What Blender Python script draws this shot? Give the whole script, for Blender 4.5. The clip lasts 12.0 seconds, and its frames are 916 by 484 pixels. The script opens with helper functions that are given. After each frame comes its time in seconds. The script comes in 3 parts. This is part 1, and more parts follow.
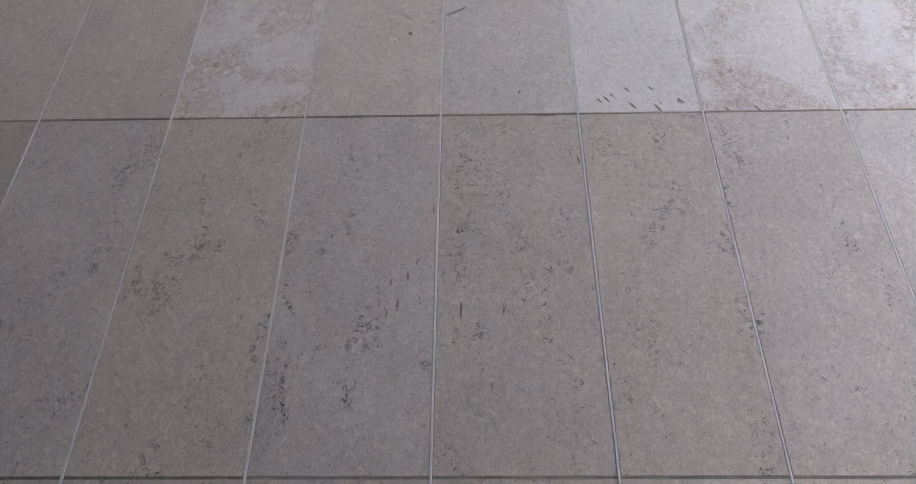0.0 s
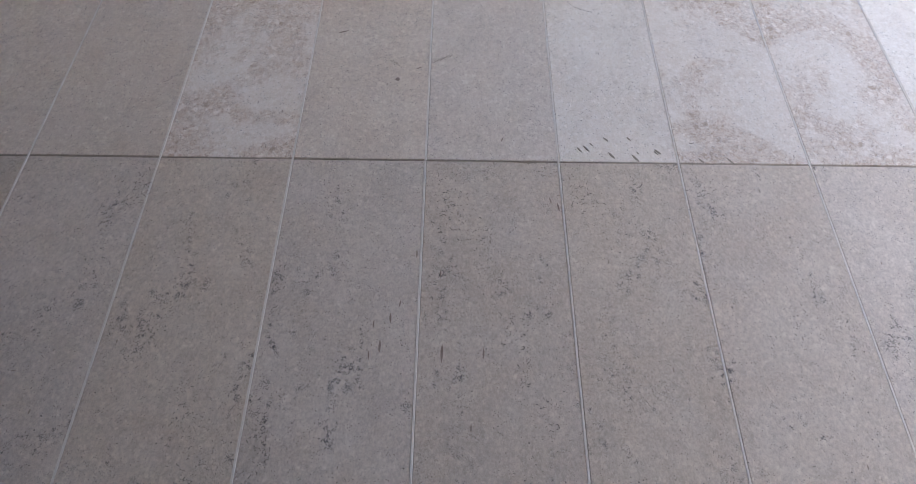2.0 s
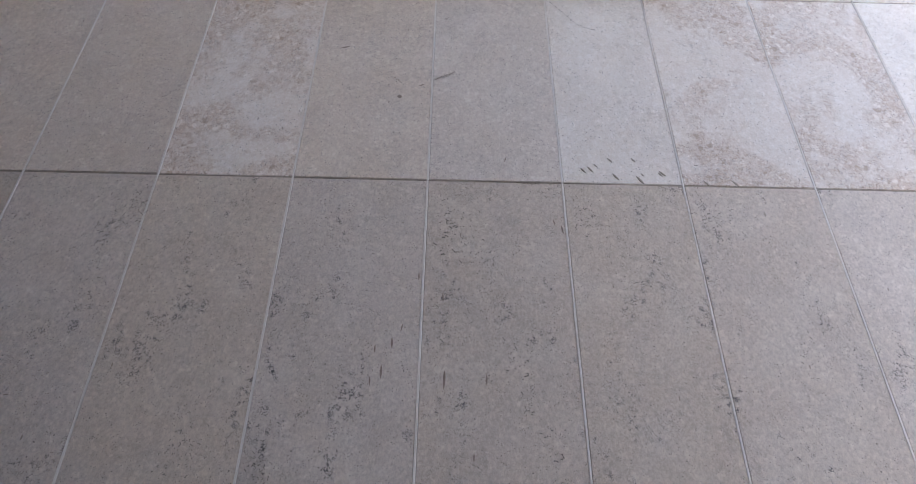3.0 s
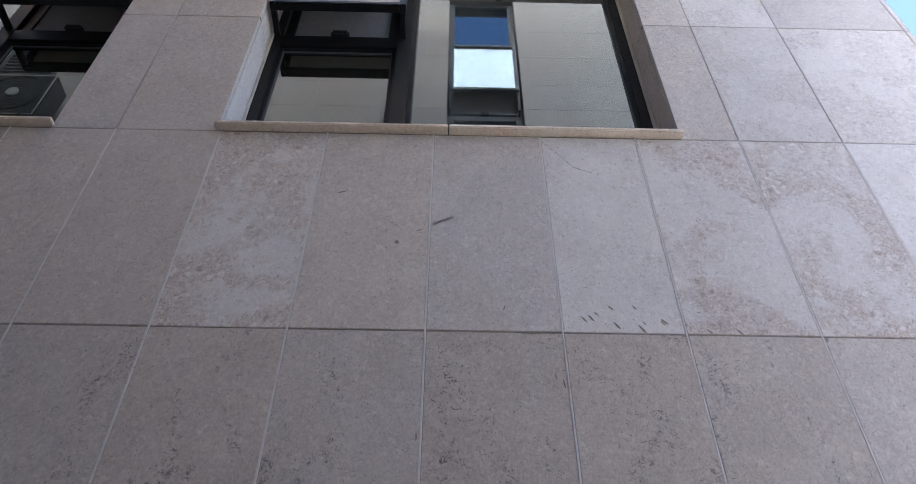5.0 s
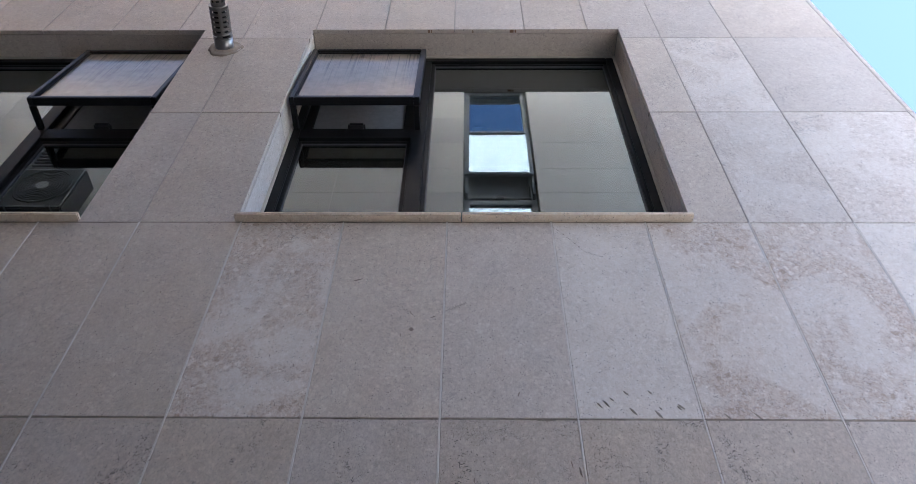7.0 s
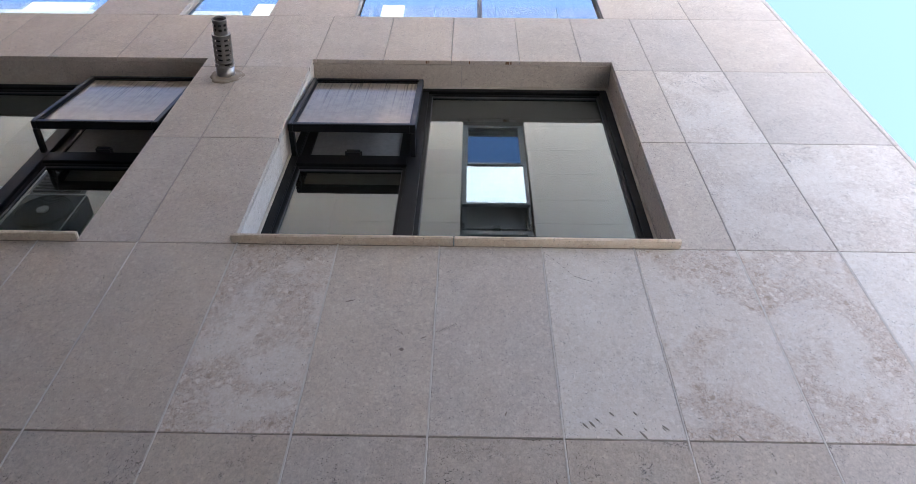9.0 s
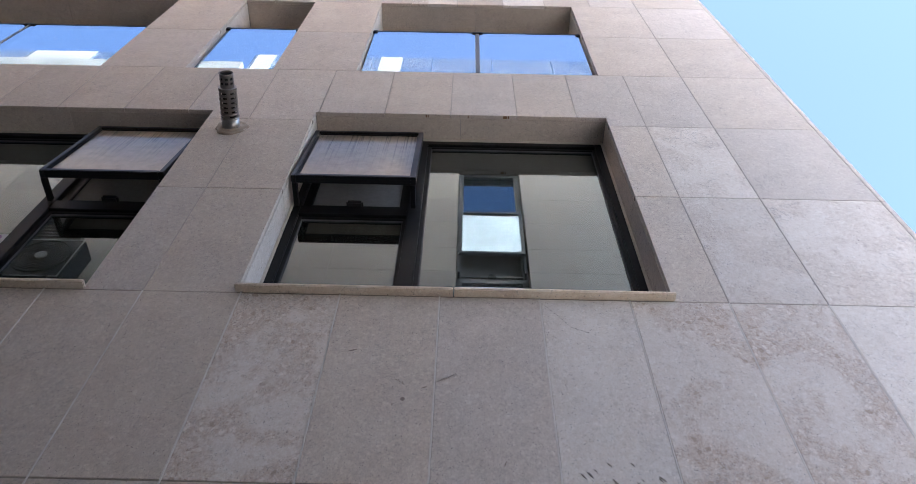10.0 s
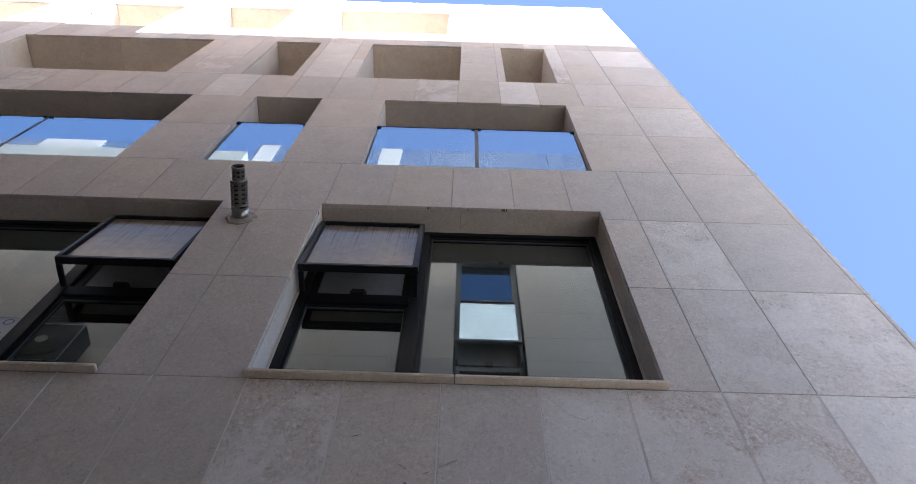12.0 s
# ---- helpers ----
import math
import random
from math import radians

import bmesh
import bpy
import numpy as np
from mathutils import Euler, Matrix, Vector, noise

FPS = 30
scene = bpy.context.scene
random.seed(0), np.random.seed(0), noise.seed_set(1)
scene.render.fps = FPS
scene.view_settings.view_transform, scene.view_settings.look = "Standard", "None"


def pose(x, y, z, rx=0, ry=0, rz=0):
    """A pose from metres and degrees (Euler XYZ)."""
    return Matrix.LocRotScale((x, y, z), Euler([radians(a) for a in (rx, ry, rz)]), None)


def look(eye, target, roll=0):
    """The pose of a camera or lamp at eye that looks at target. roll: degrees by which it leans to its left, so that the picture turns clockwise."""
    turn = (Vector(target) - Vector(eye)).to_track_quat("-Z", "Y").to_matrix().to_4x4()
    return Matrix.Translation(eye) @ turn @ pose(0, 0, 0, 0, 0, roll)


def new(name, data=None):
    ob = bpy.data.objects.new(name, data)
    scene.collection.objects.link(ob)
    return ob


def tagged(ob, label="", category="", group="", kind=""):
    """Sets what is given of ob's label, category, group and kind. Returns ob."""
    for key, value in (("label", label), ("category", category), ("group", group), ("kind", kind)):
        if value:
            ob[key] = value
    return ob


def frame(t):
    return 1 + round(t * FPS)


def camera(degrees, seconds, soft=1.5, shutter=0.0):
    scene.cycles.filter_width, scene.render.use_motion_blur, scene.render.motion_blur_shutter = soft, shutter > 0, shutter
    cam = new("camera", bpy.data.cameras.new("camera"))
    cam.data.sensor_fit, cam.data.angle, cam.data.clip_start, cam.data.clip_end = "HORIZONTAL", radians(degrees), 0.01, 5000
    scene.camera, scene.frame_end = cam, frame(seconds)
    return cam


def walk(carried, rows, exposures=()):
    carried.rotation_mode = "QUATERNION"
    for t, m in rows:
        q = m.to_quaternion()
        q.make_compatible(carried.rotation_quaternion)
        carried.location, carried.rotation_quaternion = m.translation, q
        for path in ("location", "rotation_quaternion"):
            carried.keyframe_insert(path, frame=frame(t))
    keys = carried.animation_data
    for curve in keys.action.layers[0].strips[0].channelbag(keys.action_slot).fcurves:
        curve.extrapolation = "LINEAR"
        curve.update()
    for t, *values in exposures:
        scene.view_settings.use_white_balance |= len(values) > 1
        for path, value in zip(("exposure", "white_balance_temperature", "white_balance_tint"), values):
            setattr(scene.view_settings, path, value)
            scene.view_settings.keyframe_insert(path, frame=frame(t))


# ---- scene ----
cam = camera(62.0, 12.0, soft=0.8)
PATH = [
    (0, (0.131, -2.038, 1.669), (0.08, -0.396, 2.809), 0.5),
    (0.5, (0.136, -2.073, 1.672), (0.09, -0.447, 2.836), 0.4),
    (1, (0.143, -2.097, 1.671), (0.115, -0.486, 2.855), 0.5),
    (1.5, (0.131, -2.112, 1.671), (0.123, -0.509, 2.867), 0.6),
    (2, (0.118, -2.119, 1.669), (0.124, -0.522, 2.873), 0.6),
    (2.5, (0.093, -2.123, 1.686), (0.106, -0.53, 2.896), 0.7),
    (2.7, (0.088, -2.116, 1.705), (0.106, -0.525, 2.916), 0.7),
    (4.3, (0.068, -2.18, 1.87), (0.104, -0.683, 3.196), 1.0),
    (4.5, (0.062, -2.174, 1.884), (0.1, -0.707, 3.242), 1.0),
    (5, (0.079, -2.184, 1.901), (0.104, -0.779, 3.325), 0.3),
    (5.5, (0.079, -2.183, 1.907), (0.087, -0.829, 3.379), 0.3),
    (6, (0.095, -2.216, 1.909), (0.085, -0.908, 3.422), 0.6),
    (6.5, (0.095, -2.228, 1.903), (0.073, -0.96, 3.448), 0.8),
    (8.5, (0.15, -2.222, 1.817), (0.118, -1.016, 3.412), 1.5),
    (9, (0.14, -2.23, 1.807), (0.114, -1.054, 3.424), 1.8),
    (9.5, (0.12, -2.263, 1.787), (0.101, -1.129, 3.435), 1.8),
    (10, (0.108, -2.299, 1.746), (0.097, -1.224, 3.433), 1.7),
    (10.5, (0.099, -2.335, 1.707), (0.092, -1.319, 3.429), 1.8),
    (11, (0.088, -2.361, 1.674), (0.084, -1.397, 3.427), 1.8),
    (11.5, (0.081, -2.378, 1.633), (0.077, -1.461, 3.411), 1.9),
    (12, (0.077, -2.399, 1.597), (0.072, -1.523, 3.396), 2.0),
]
EXPOSURES = [(0, 4.00, 6120, 16.5), (2.7, 4.05, 6030, 16.5), (4.5, 3.78, 5850, 18), (5.5, 3.65, 5750, 18), (6.7, 3.70, 5750, 17), (8.5, 3.90, 6000, 17), (9.3, 3.83, 5950, 17), (10, 3.57, 5980, 18), (10.5, 3.43, 5920, 17), (11.2, 3.31, 5900, 17), (12, 3.02, 5850, 17)]
walk(cam, [(t, look(e, a, r)) for t, e, a, r in PATH], EXPOSURES)

# ---- light ----
SUN_AZ, SUN_EL = radians(10), radians(42.05)      # from straight behind the viewer towards the right
sun_dir = Vector((math.sin(SUN_AZ) * math.cos(SUN_EL), -math.cos(SUN_AZ) * math.cos(SUN_EL), math.sin(SUN_EL)))
sun = new("sun", bpy.data.lights.new("sun", "SUN"))
sun.data.energy, sun.data.angle, sun.data.color = 5.0, radians(0.5), (1.0, 0.96, 0.9)
sun.matrix_world = Matrix.Translation((4, -12, 30)) @ sun_dir.to_track_quat("Z", "Y").to_matrix().to_4x4()

world = bpy.data.worlds.new("sky")
scene.world = world
world.use_nodes = True
wn = world.node_tree.nodes
sky = wn.new("ShaderNodeTexSky")
sky.sky_type, sky.sun_disc = "NISHITA", False
sky.sun_elevation, sky.sun_rotation = SUN_EL, math.pi - SUN_AZ
sky.air_density, sky.dust_density, sky.ozone_density = 1.15, 0.5, 0.35
world.node_tree.links.new(sky.outputs[0], wn["Background"].inputs[0])
wn["Background"].inputs[1].default_value = 0.046


# ---- materials ----
class Mat:
    """A node material with short calls for its nodes."""

    def __init__(self, name):
        self.m = bpy.data.materials.new(name)
        self.m.use_nodes = True
        self.t = self.m.node_tree
        self.b = self.t.nodes["Principled BSDF"]

    def n(self, kind, **sets):
        node = self.t.nodes.new("ShaderNode" + kind)
        for k, v in sets.items():
            node.inputs[k.replace("_", " ")].default_value = v
        return node

    def link(self, a, b):
        self.t.links.new(a, b)

    def coords(self, stretch=(1, 1, 1), shuffle=True):
        tc = self.n("TexCoord")
        mp = self.n("Mapping")
        mp.inputs["Scale"].default_value = stretch
        self.link(tc.outputs["Object"], mp.inputs["Vector"])
        if shuffle:
            oi = self.n("ObjectInfo")
            mul = self.n("Math")
            mul.operation = "MULTIPLY"
            mul.inputs[1].default_value = 37.0
            self.link(oi.outputs["Random"], mul.inputs[0])
            self.link(mul.outputs[0], mp.inputs["Location"])
        return mp.outputs[0]

    def noise(self, vec, scale, detail=5.0, rough=0.6, distort=0.0):
        t = self.n("TexNoise", Scale=scale, Detail=detail, Roughness=rough, Distortion=distort)
        self.link(vec, t.inputs["Vector"])
        return t.outputs["Fac"]

    def ramp(self, fac, stops):
        r = self.n("ValToRGB")
        e = r.color_ramp.elements
        while len(e) < len(stops):
            e.new(0.5)
        for el, (p, c) in zip(e, stops):
            el.position, el.color = p, (*c, 1) if not isinstance(c, float) else (c, c, c, 1)
        self.link(fac, r.inputs[0])
        return r.outputs[0]

    def math(self, op, a, b=None, clamp=False):
        m = self.n("Math")
        m.operation, m.use_clamp = op, clamp
        for s, v in zip(m.inputs, (a, b)):
            if v is None:
                continue
            if isinstance(v, (int, float)):
                s.default_value = v
            else:
                self.link(v, s)
        return m.outputs[0]

    def mix(self, fac, a, b, blend="MIX"):
        m = self.n("Mix")
        m.data_type, m.blend_type = "RGBA", blend
        for s, v in ((m.inputs[0], fac), (m.inputs[6], a), (m.inputs[7], b)):
            if isinstance(v, (int, float)):
                s.default_value = v
            elif isinstance(v, tuple):
                s.default_value = (*v, 1)
            else:
                self.link(v, s)
        return m.outputs[2]

    def bump(self, height, strength, dist):
        b = self.n("Bump", Strength=strength, Distance=dist)
        self.link(height, b.inputs["Height"])
        self.link(b.outputs[0], self.b.inputs["Normal"])

    def done(self, color, rough, metal=0.0, spec=0.5):
        for s, v in (("Base Color", color), ("Roughness", rough), ("Metallic", metal), ("Specular IOR Level", spec)):
            if isinstance(v, (int, float)):
                self.b.inputs[s].default_value = v
            elif isinstance(v, tuple):
                self.b.inputs[s].default_value = (*v, 1)
            else:
                self.link(v, self.b.inputs[s])
        return self.m


def stone(name, base, light, dark, speck, patch, pits, vein, reach=0.5):
    """Honed limestone: even ground, crumbly zones with clasts and brown seams, shell fragments, clustered pits, thin broken veins."""
    k = Mat(name)
    v = k.coords()
    flat = k.coords((1.0, 1.0, 0.85))
    cloud = k.noise(v, 4.5, 8, 0.6, 0.5)
    grain = k.noise(k.coords((1.0, 1.0, 0.7)), 130.0, 4, 0.8)
    mid = k.noise(v, 60.0, 6, 0.75, 0.8)
    col = k.mix(k.ramp(cloud, [(0.36, 0.0), (0.64, 1.0)]), base, light)
    # crumbly zones of another tone with ragged edges, smooth pale stone between them
    low = k.noise(flat, 3.0, 3, 0.5, 0.9)
    ragged = k.math("MULTIPLY", k.math("SUBTRACT", k.noise(flat, 17.0, 9, 0.72, 0.8), 0.5), 0.36)
    zone = k.ramp(k.math("ADD", low, ragged), [(reach - patch, 0.06), (reach + patch, 1.0)])
    crumb = k.ramp(k.noise(flat, 30.0, 10, 0.74, 1.6), [(0.505, 0.0), (0.525, 1.0)])
    col = k.mix(k.math("MULTIPLY", zone, speck * 0.22), col, dark)
    col = k.mix(k.math("MULTIPLY", k.math("MULTIPLY", crumb, zone), speck * 0.62), col, dark)
    # coordinates bent by noise, so that fragments get ragged outlines
    warp = k.n("TexNoise", Scale=34.0, Detail=6.0, Roughness=0.72)
    k.link(flat, warp.inputs["Vector"])
    vm = k.n("VectorMath")
    vm.operation = "MULTIPLY_ADD"
    vm.inputs[1].default_value = (0.045, 0.045, 0.045)
    k.link(warp.outputs["Color"], vm.inputs[0])
    k.link(flat, vm.inputs[2])
    # clasts: flattened fragments, some grey-brown, some pale
    big = k.n("TexVoronoi", Scale=26.0, Randomness=1.0)
    k.link(vm.outputs[0], big.inputs["Vector"])
    hue = k.n("SeparateColor")
    k.link(big.outputs["Color"], hue.inputs[0])
    clast = k.math("MULTIPLY", k.ramp(big.outputs["Distance"], [(0.30, 1.0), (0.36, 0.0)]), zone)
    brown = k.math("MULTIPLY", clast, k.ramp(hue.outputs[0], [(0.62, 0.0), (0.66, speck * 0.8)]))
    col = k.mix(brown, col, tuple(c * m for c, m in zip(dark, (0.84, 0.83, 0.82))))
    chalk = k.math("MULTIPLY", clast, k.ramp(hue.outputs[1], [(0.66, 0.0), (0.70, speck * 0.9)]))
    col = k.mix(chalk, col, tuple(min(0.8, c * 1.08) for c in light))
    # thin brown seams between the clasts
    seam = k.math("ABSOLUTE", k.math("SUBTRACT", k.noise(flat, 21.0, 6, 0.66, 2.2), 0.5))
    seam = k.math("MULTIPLY", k.ramp(seam, [(0.006, 1.0), (0.016, 0.0)]), k.ramp(mid, [(0.46, 0.0), (0.53, 1.0)]))
    col = k.mix(k.math("MULTIPLY", k.math("MULTIPLY", seam, zone), speck * 0.85), col, (0.25, 0.18, 0.13))
    flecks = k.math("MULTIPLY", k.ramp(k.noise(flat, 52.0, 6, 0.74, 1.6), [(0.585, 0.0), (0.605, 1.0)]), zone)
    col = k.mix(k.math("MULTIPLY", flecks, speck * 0.62), col, (0.30, 0.235, 0.18))
    col = k.mix(0.30, col, k.ramp(grain, [(0.30, 0.20), (0.5, 0.5), (0.70, 0.80)]), "OVERLAY")
    col = k.mix(0.3, col, k.ramp(mid, [(0.32, 0.34), (0.5, 0.5), (0.68, 0.64)]), "OVERLAY")
    # small pale shell fragments
    vo = k.n("TexVoronoi", Scale=66.0, Randomness=1.0)
    k.link(vm.outputs[0], vo.inputs["Vector"])
    frag = k.ramp(vo.outputs["Distance"], [(0.26, 1.0), (0.31, 0.0)])
    some = k.ramp(k.noise(v, 31.0, 3), [(0.52, 0.0), (0.58, 0.85)])
    col = k.mix(k.math("MULTIPLY", frag, some), col, tuple(min(0.8, c * 1.12) for c in light))
    # flakes of slightly different tone
    sx = k.n("SeparateColor")
    k.link(vo.outputs["Color"], sx.inputs[0])
    col = k.mix(0.34, col, k.ramp(sx.outputs[0], [(0.0, 0.38), (0.25, 0.47), (0.8, 0.52), (1.0, 0.66)]), "OVERLAY")
    # fine dark specks
    vd = k.n("TexVoronoi", Scale=130.0, Randomness=1.0)
    k.link(v, vd.inputs["Vector"])
    speckle = k.math("MULTIPLY", k.math("LESS_THAN", vd.outputs["Distance"], 0.27), k.ramp(k.noise(v, 40.0, 3), [(0.54, 0.0), (0.60, 0.8)]))
    col = k.mix(speckle, col, (0.21, 0.185, 0.16))
    # each slab a little lighter or darker
    oi = k.n("ObjectInfo")
    tone = k.math("ADD", k.math("MULTIPLY", oi.outputs["Random"], 0.12), 1.02)
    hsv = k.n("HueSaturation")
    k.link(col, hsv.inputs["Color"])
    k.link(tone, hsv.inputs["Value"])
    col = hsv.outputs["Color"]
    # pits: small crooked holes in upright clusters, a few dots alone
    cluster = k.ramp(k.noise(k.coords((1.7, 1.7, 0.75)), 3.6, 6, 0.66, 0.5), [(0.555, 0.0), (0.62, 1.0)])
    worm = k.math("ABSOLUTE", k.math("SUBTRACT", k.noise(v, 48.0, 4, 0.62, 1.8), 0.5))
    worm = k.ramp(worm, [(0.026, 1.0), (0.038, 0.0)])
    broken = k.ramp(k.noise(v, 44.0, 3, 0.6), [(0.50, 0.0), (0.55, 1.0)])
    pit = k.math("MULTIPLY", k.math("MULTIPLY", worm, broken), k.math("MULTIPLY", cluster, pits), True)
    vp = k.n("TexVoronoi", Scale=40.0, Randomness=1.0)
    k.link(v, vp.inputs["Vector"])
    dot = k.math("MULTIPLY", k.math("LESS_THAN", vp.outputs["Distance"], 0.10), k.math("GREATER_THAN", k.noise(v, 19.0, 2), 0.575))
    pit = k.math("MAXIMUM", pit, k.math("MULTIPLY", dot, 0.85))
    # short brown dashes, mostly upright
    vs = k.n("TexVoronoi", Scale=30.0, Randomness=1.0)
    k.link(k.coords((1.0, 1.0, 0.28)), vs.inputs["Vector"])
    dash = k.math("MULTIPLY", k.math("LESS_THAN", vs.outputs["Distance"], 0.075), k.math("GREATER_THAN", k.noise(v, 9.0, 2), 0.575))
    col = k.mix(k.math("MULTIPLY", dash, 0.7), col, (0.20, 0.155, 0.125))
    # veins: thin crooked lines, broken up
    line = k.math("ABSOLUTE", k.math("SUBTRACT", k.noise(v, 6.5, 9, 0.74, 1.0), 0.5))
    line = k.ramp(line, [(0.004, 1.0), (0.012, 0.0)])
    mask = k.math("MULTIPLY", k.ramp(k.noise(v, 3.0, 3), [(0.54, 0.0), (0.64, 1.0)]), k.ramp(mid, [(0.45, 0.0), (0.55, 1.0)]))
    line = k.math("MULTIPLY", k.math("MULTIPLY", line, mask), vein)
    hole = k.math("MAXIMUM", k.math("MULTIPLY", pit, 0.95), line)
    col = k.mix(hole, col, (0.082, 0.075, 0.074))
    k.bump(k.math("SUBTRACT", k.math("MULTIPLY", grain, 0.15), hole), 0.4, 0.003)
    return k.done(col, k.math("ADD", 0.5, k.math("MULTIPLY", grain, 0.25)), spec=0.3)


STONE = {
    "plain": stone("limestone_plain", (0.480, 0.411, 0.342), (0.527, 0.459, 0.386), (0.422, 0.358, 0.297), 0.3, 0.15, 1.0, 0.75),
    "cool": stone("limestone_cool", (0.485, 0.423, 0.361), (0.534, 0.470, 0.407), (0.422, 0.366, 0.311), 0.3, 0.15, 1.0, 0.75),
    "beige": stone("limestone_beige", (0.480, 0.408, 0.333), (0.527, 0.455, 0.377), (0.422, 0.356, 0.288), 0.3, 0.15, 0.9, 0.75),
    "warm": stone("limestone_warm", (0.528, 0.455, 0.382), (0.580, 0.508, 0.430), (0.484, 0.407, 0.332), 0.3, 0.2, 0.35, 0.35),
    "mottled": stone("limestone_mottled", (0.625, 0.563, 0.500), (0.665, 0.605, 0.543), (0.495, 0.388, 0.302), 1.0, 0.05, 0.4, 0.5, 0.465),
    "white": stone("limestone_white", (0.625, 0.573, 0.515), (0.682, 0.628, 0.567), (0.562, 0.499, 0.433), 0.5, 0.15, 0.2, 0.3),
    "veined": stone("limestone_veined", (0.595, 0.535, 0.474), (0.635, 0.577, 0.516), (0.510, 0.432, 0.360), 0.6, 0.035, 0.4, 0.9),
    "cream": stone("limestone_cream", (0.640, 0.540, 0.425), (0.700, 0.605, 0.490), (0.540, 0.440, 0.330), 0.6, 0.15, 0.3, 0.4),
    # lighter copy of the stone, made pale to throw more bounced light
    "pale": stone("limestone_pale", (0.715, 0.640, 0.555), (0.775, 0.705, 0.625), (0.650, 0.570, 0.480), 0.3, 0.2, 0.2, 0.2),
    "grey": stone("limestone_grey", (0.530, 0.470, 0.410), (0.578, 0.515, 0.453), (0.488, 0.428, 0.369), 0.4, 0.2, 0.35, 0.3),
}


def simple(name, a, b, scale, rough, metal=0.0, bump=0.15, stretch=(1, 1, 1), spec=0.5):
    """Two tones mixed by fine and coarse noise, with slight relief."""
    k = Mat(name)
    v = k.coords(stretch)
    fine = k.noise(v, scale, 6, 0.65)
    coarse = k.noise(v, scale * 0.11, 4, 0.6)
    f = k.math("ADD", k.math("MULTIPLY", fine, 0.6), k.math("MULTIPLY", coarse, 0.6), True)
    col = k.ramp(f, [(0.4, a), (0.78, b)])
    k.bump(fine, bump, 0.002)
    return k.done(col, k.math("ADD", rough - 0.08, k.math("MULTIPLY", fine, 0.16)), metal, spec)


SEAL = simple("joint_sealant", (0.64, 0.60, 0.545), (0.76, 0.72, 0.66), 60, 0.7, spec=0.25)
SEAL_UPPER = simple("weathered_sealant", (0.40, 0.36, 0.31), (0.54, 0.49, 0.43), 60, 0.75, spec=0.2)
DIRTY = simple("dirty_mortar", (0.15, 0.122, 0.09), (0.38, 0.335, 0.275), 45, 0.9)
SILL = simple("sill_limestone", (0.47, 0.42, 0.35), (0.64, 0.585, 0.505), 40, 0.6)
CORE = simple("concrete", (0.24, 0.235, 0.225), (0.34, 0.33, 0.315), 20, 0.85)
PALE = simple("pale_limestone", (0.30, 0.27, 0.235), (0.38, 0.345, 0.30), 16, 0.7)
PLASTER = simple("loggia_render", (0.62, 0.59, 0.54), (0.70, 0.67, 0.62), 25, 0.9)
FRAME = simple("black_aluminium", (0.0075, 0.0075, 0.0075), (0.013, 0.013, 0.013), 90, 0.45, 0.0, 0.04, spec=0.14)
HANDLE = simple("black_plastic", (0.010, 0.010, 0.011), (0.018, 0.018, 0.019), 120, 0.45, 0.0, 0.03)
GASKET = simple("grey_gasket", (0.05, 0.05, 0.055), (0.09, 0.09, 0.095), 90, 0.5)
STEEL = simple("brushed_steel", (0.30, 0.285, 0.265), (0.46, 0.44, 0.41), 50, 0.30, 1.0, 0.08, (1, 1, 1))
# dark copy of the steel, the flue's inner shade put into its colour
STEEL_DARK = simple("shadowed_steel", (0.03, 0.03, 0.03), (0.06, 0.058, 0.055), 50, 0.6, 0.6)
COLLAR = simple("silicone_collar", (0.27, 0.215, 0.16), (0.44, 0.37, 0.29), 60, 0.6, bump=0.4, spec=0.25)
CHIP = simple("stone_chip", (0.20, 0.17, 0.13), (0.31, 0.27, 0.215), 150, 0.85)
STAIN = simple("brown_stain", (0.19, 0.145, 0.115), (0.29, 0.23, 0.19), 150, 0.8)
MESH = simple("insect_screen", (0.20, 0.20, 0.195), (0.28, 0.28, 0.27), 260, 0.6)
AC_WHITE = simple("painted_sheet_metal", (0.50, 0.50, 0.48), (0.60, 0.60, 0.58), 30, 0.4)
LOUVRE = simple("grey_louvre_metal", (0.10, 0.095, 0.09), (0.15, 0.145, 0.14), 40, 0.45)
PAVE = simple("paving_stone", (0.08, 0.077, 0.073), (0.13, 0.125, 0.12), 14, 0.8)
GROUND = simple("grey_paving", (0.15, 0.145, 0.138), (0.22, 0.213, 0.204), 12, 0.85)
ROOFING = simple("roof_membrane", (0.30, 0.29, 0.28), (0.38, 0.37, 0.36), 12, 0.85)
CREAM = simple("cream_render", (0.62, 0.57, 0.47), (0.72, 0.67, 0.57), 10, 0.85)


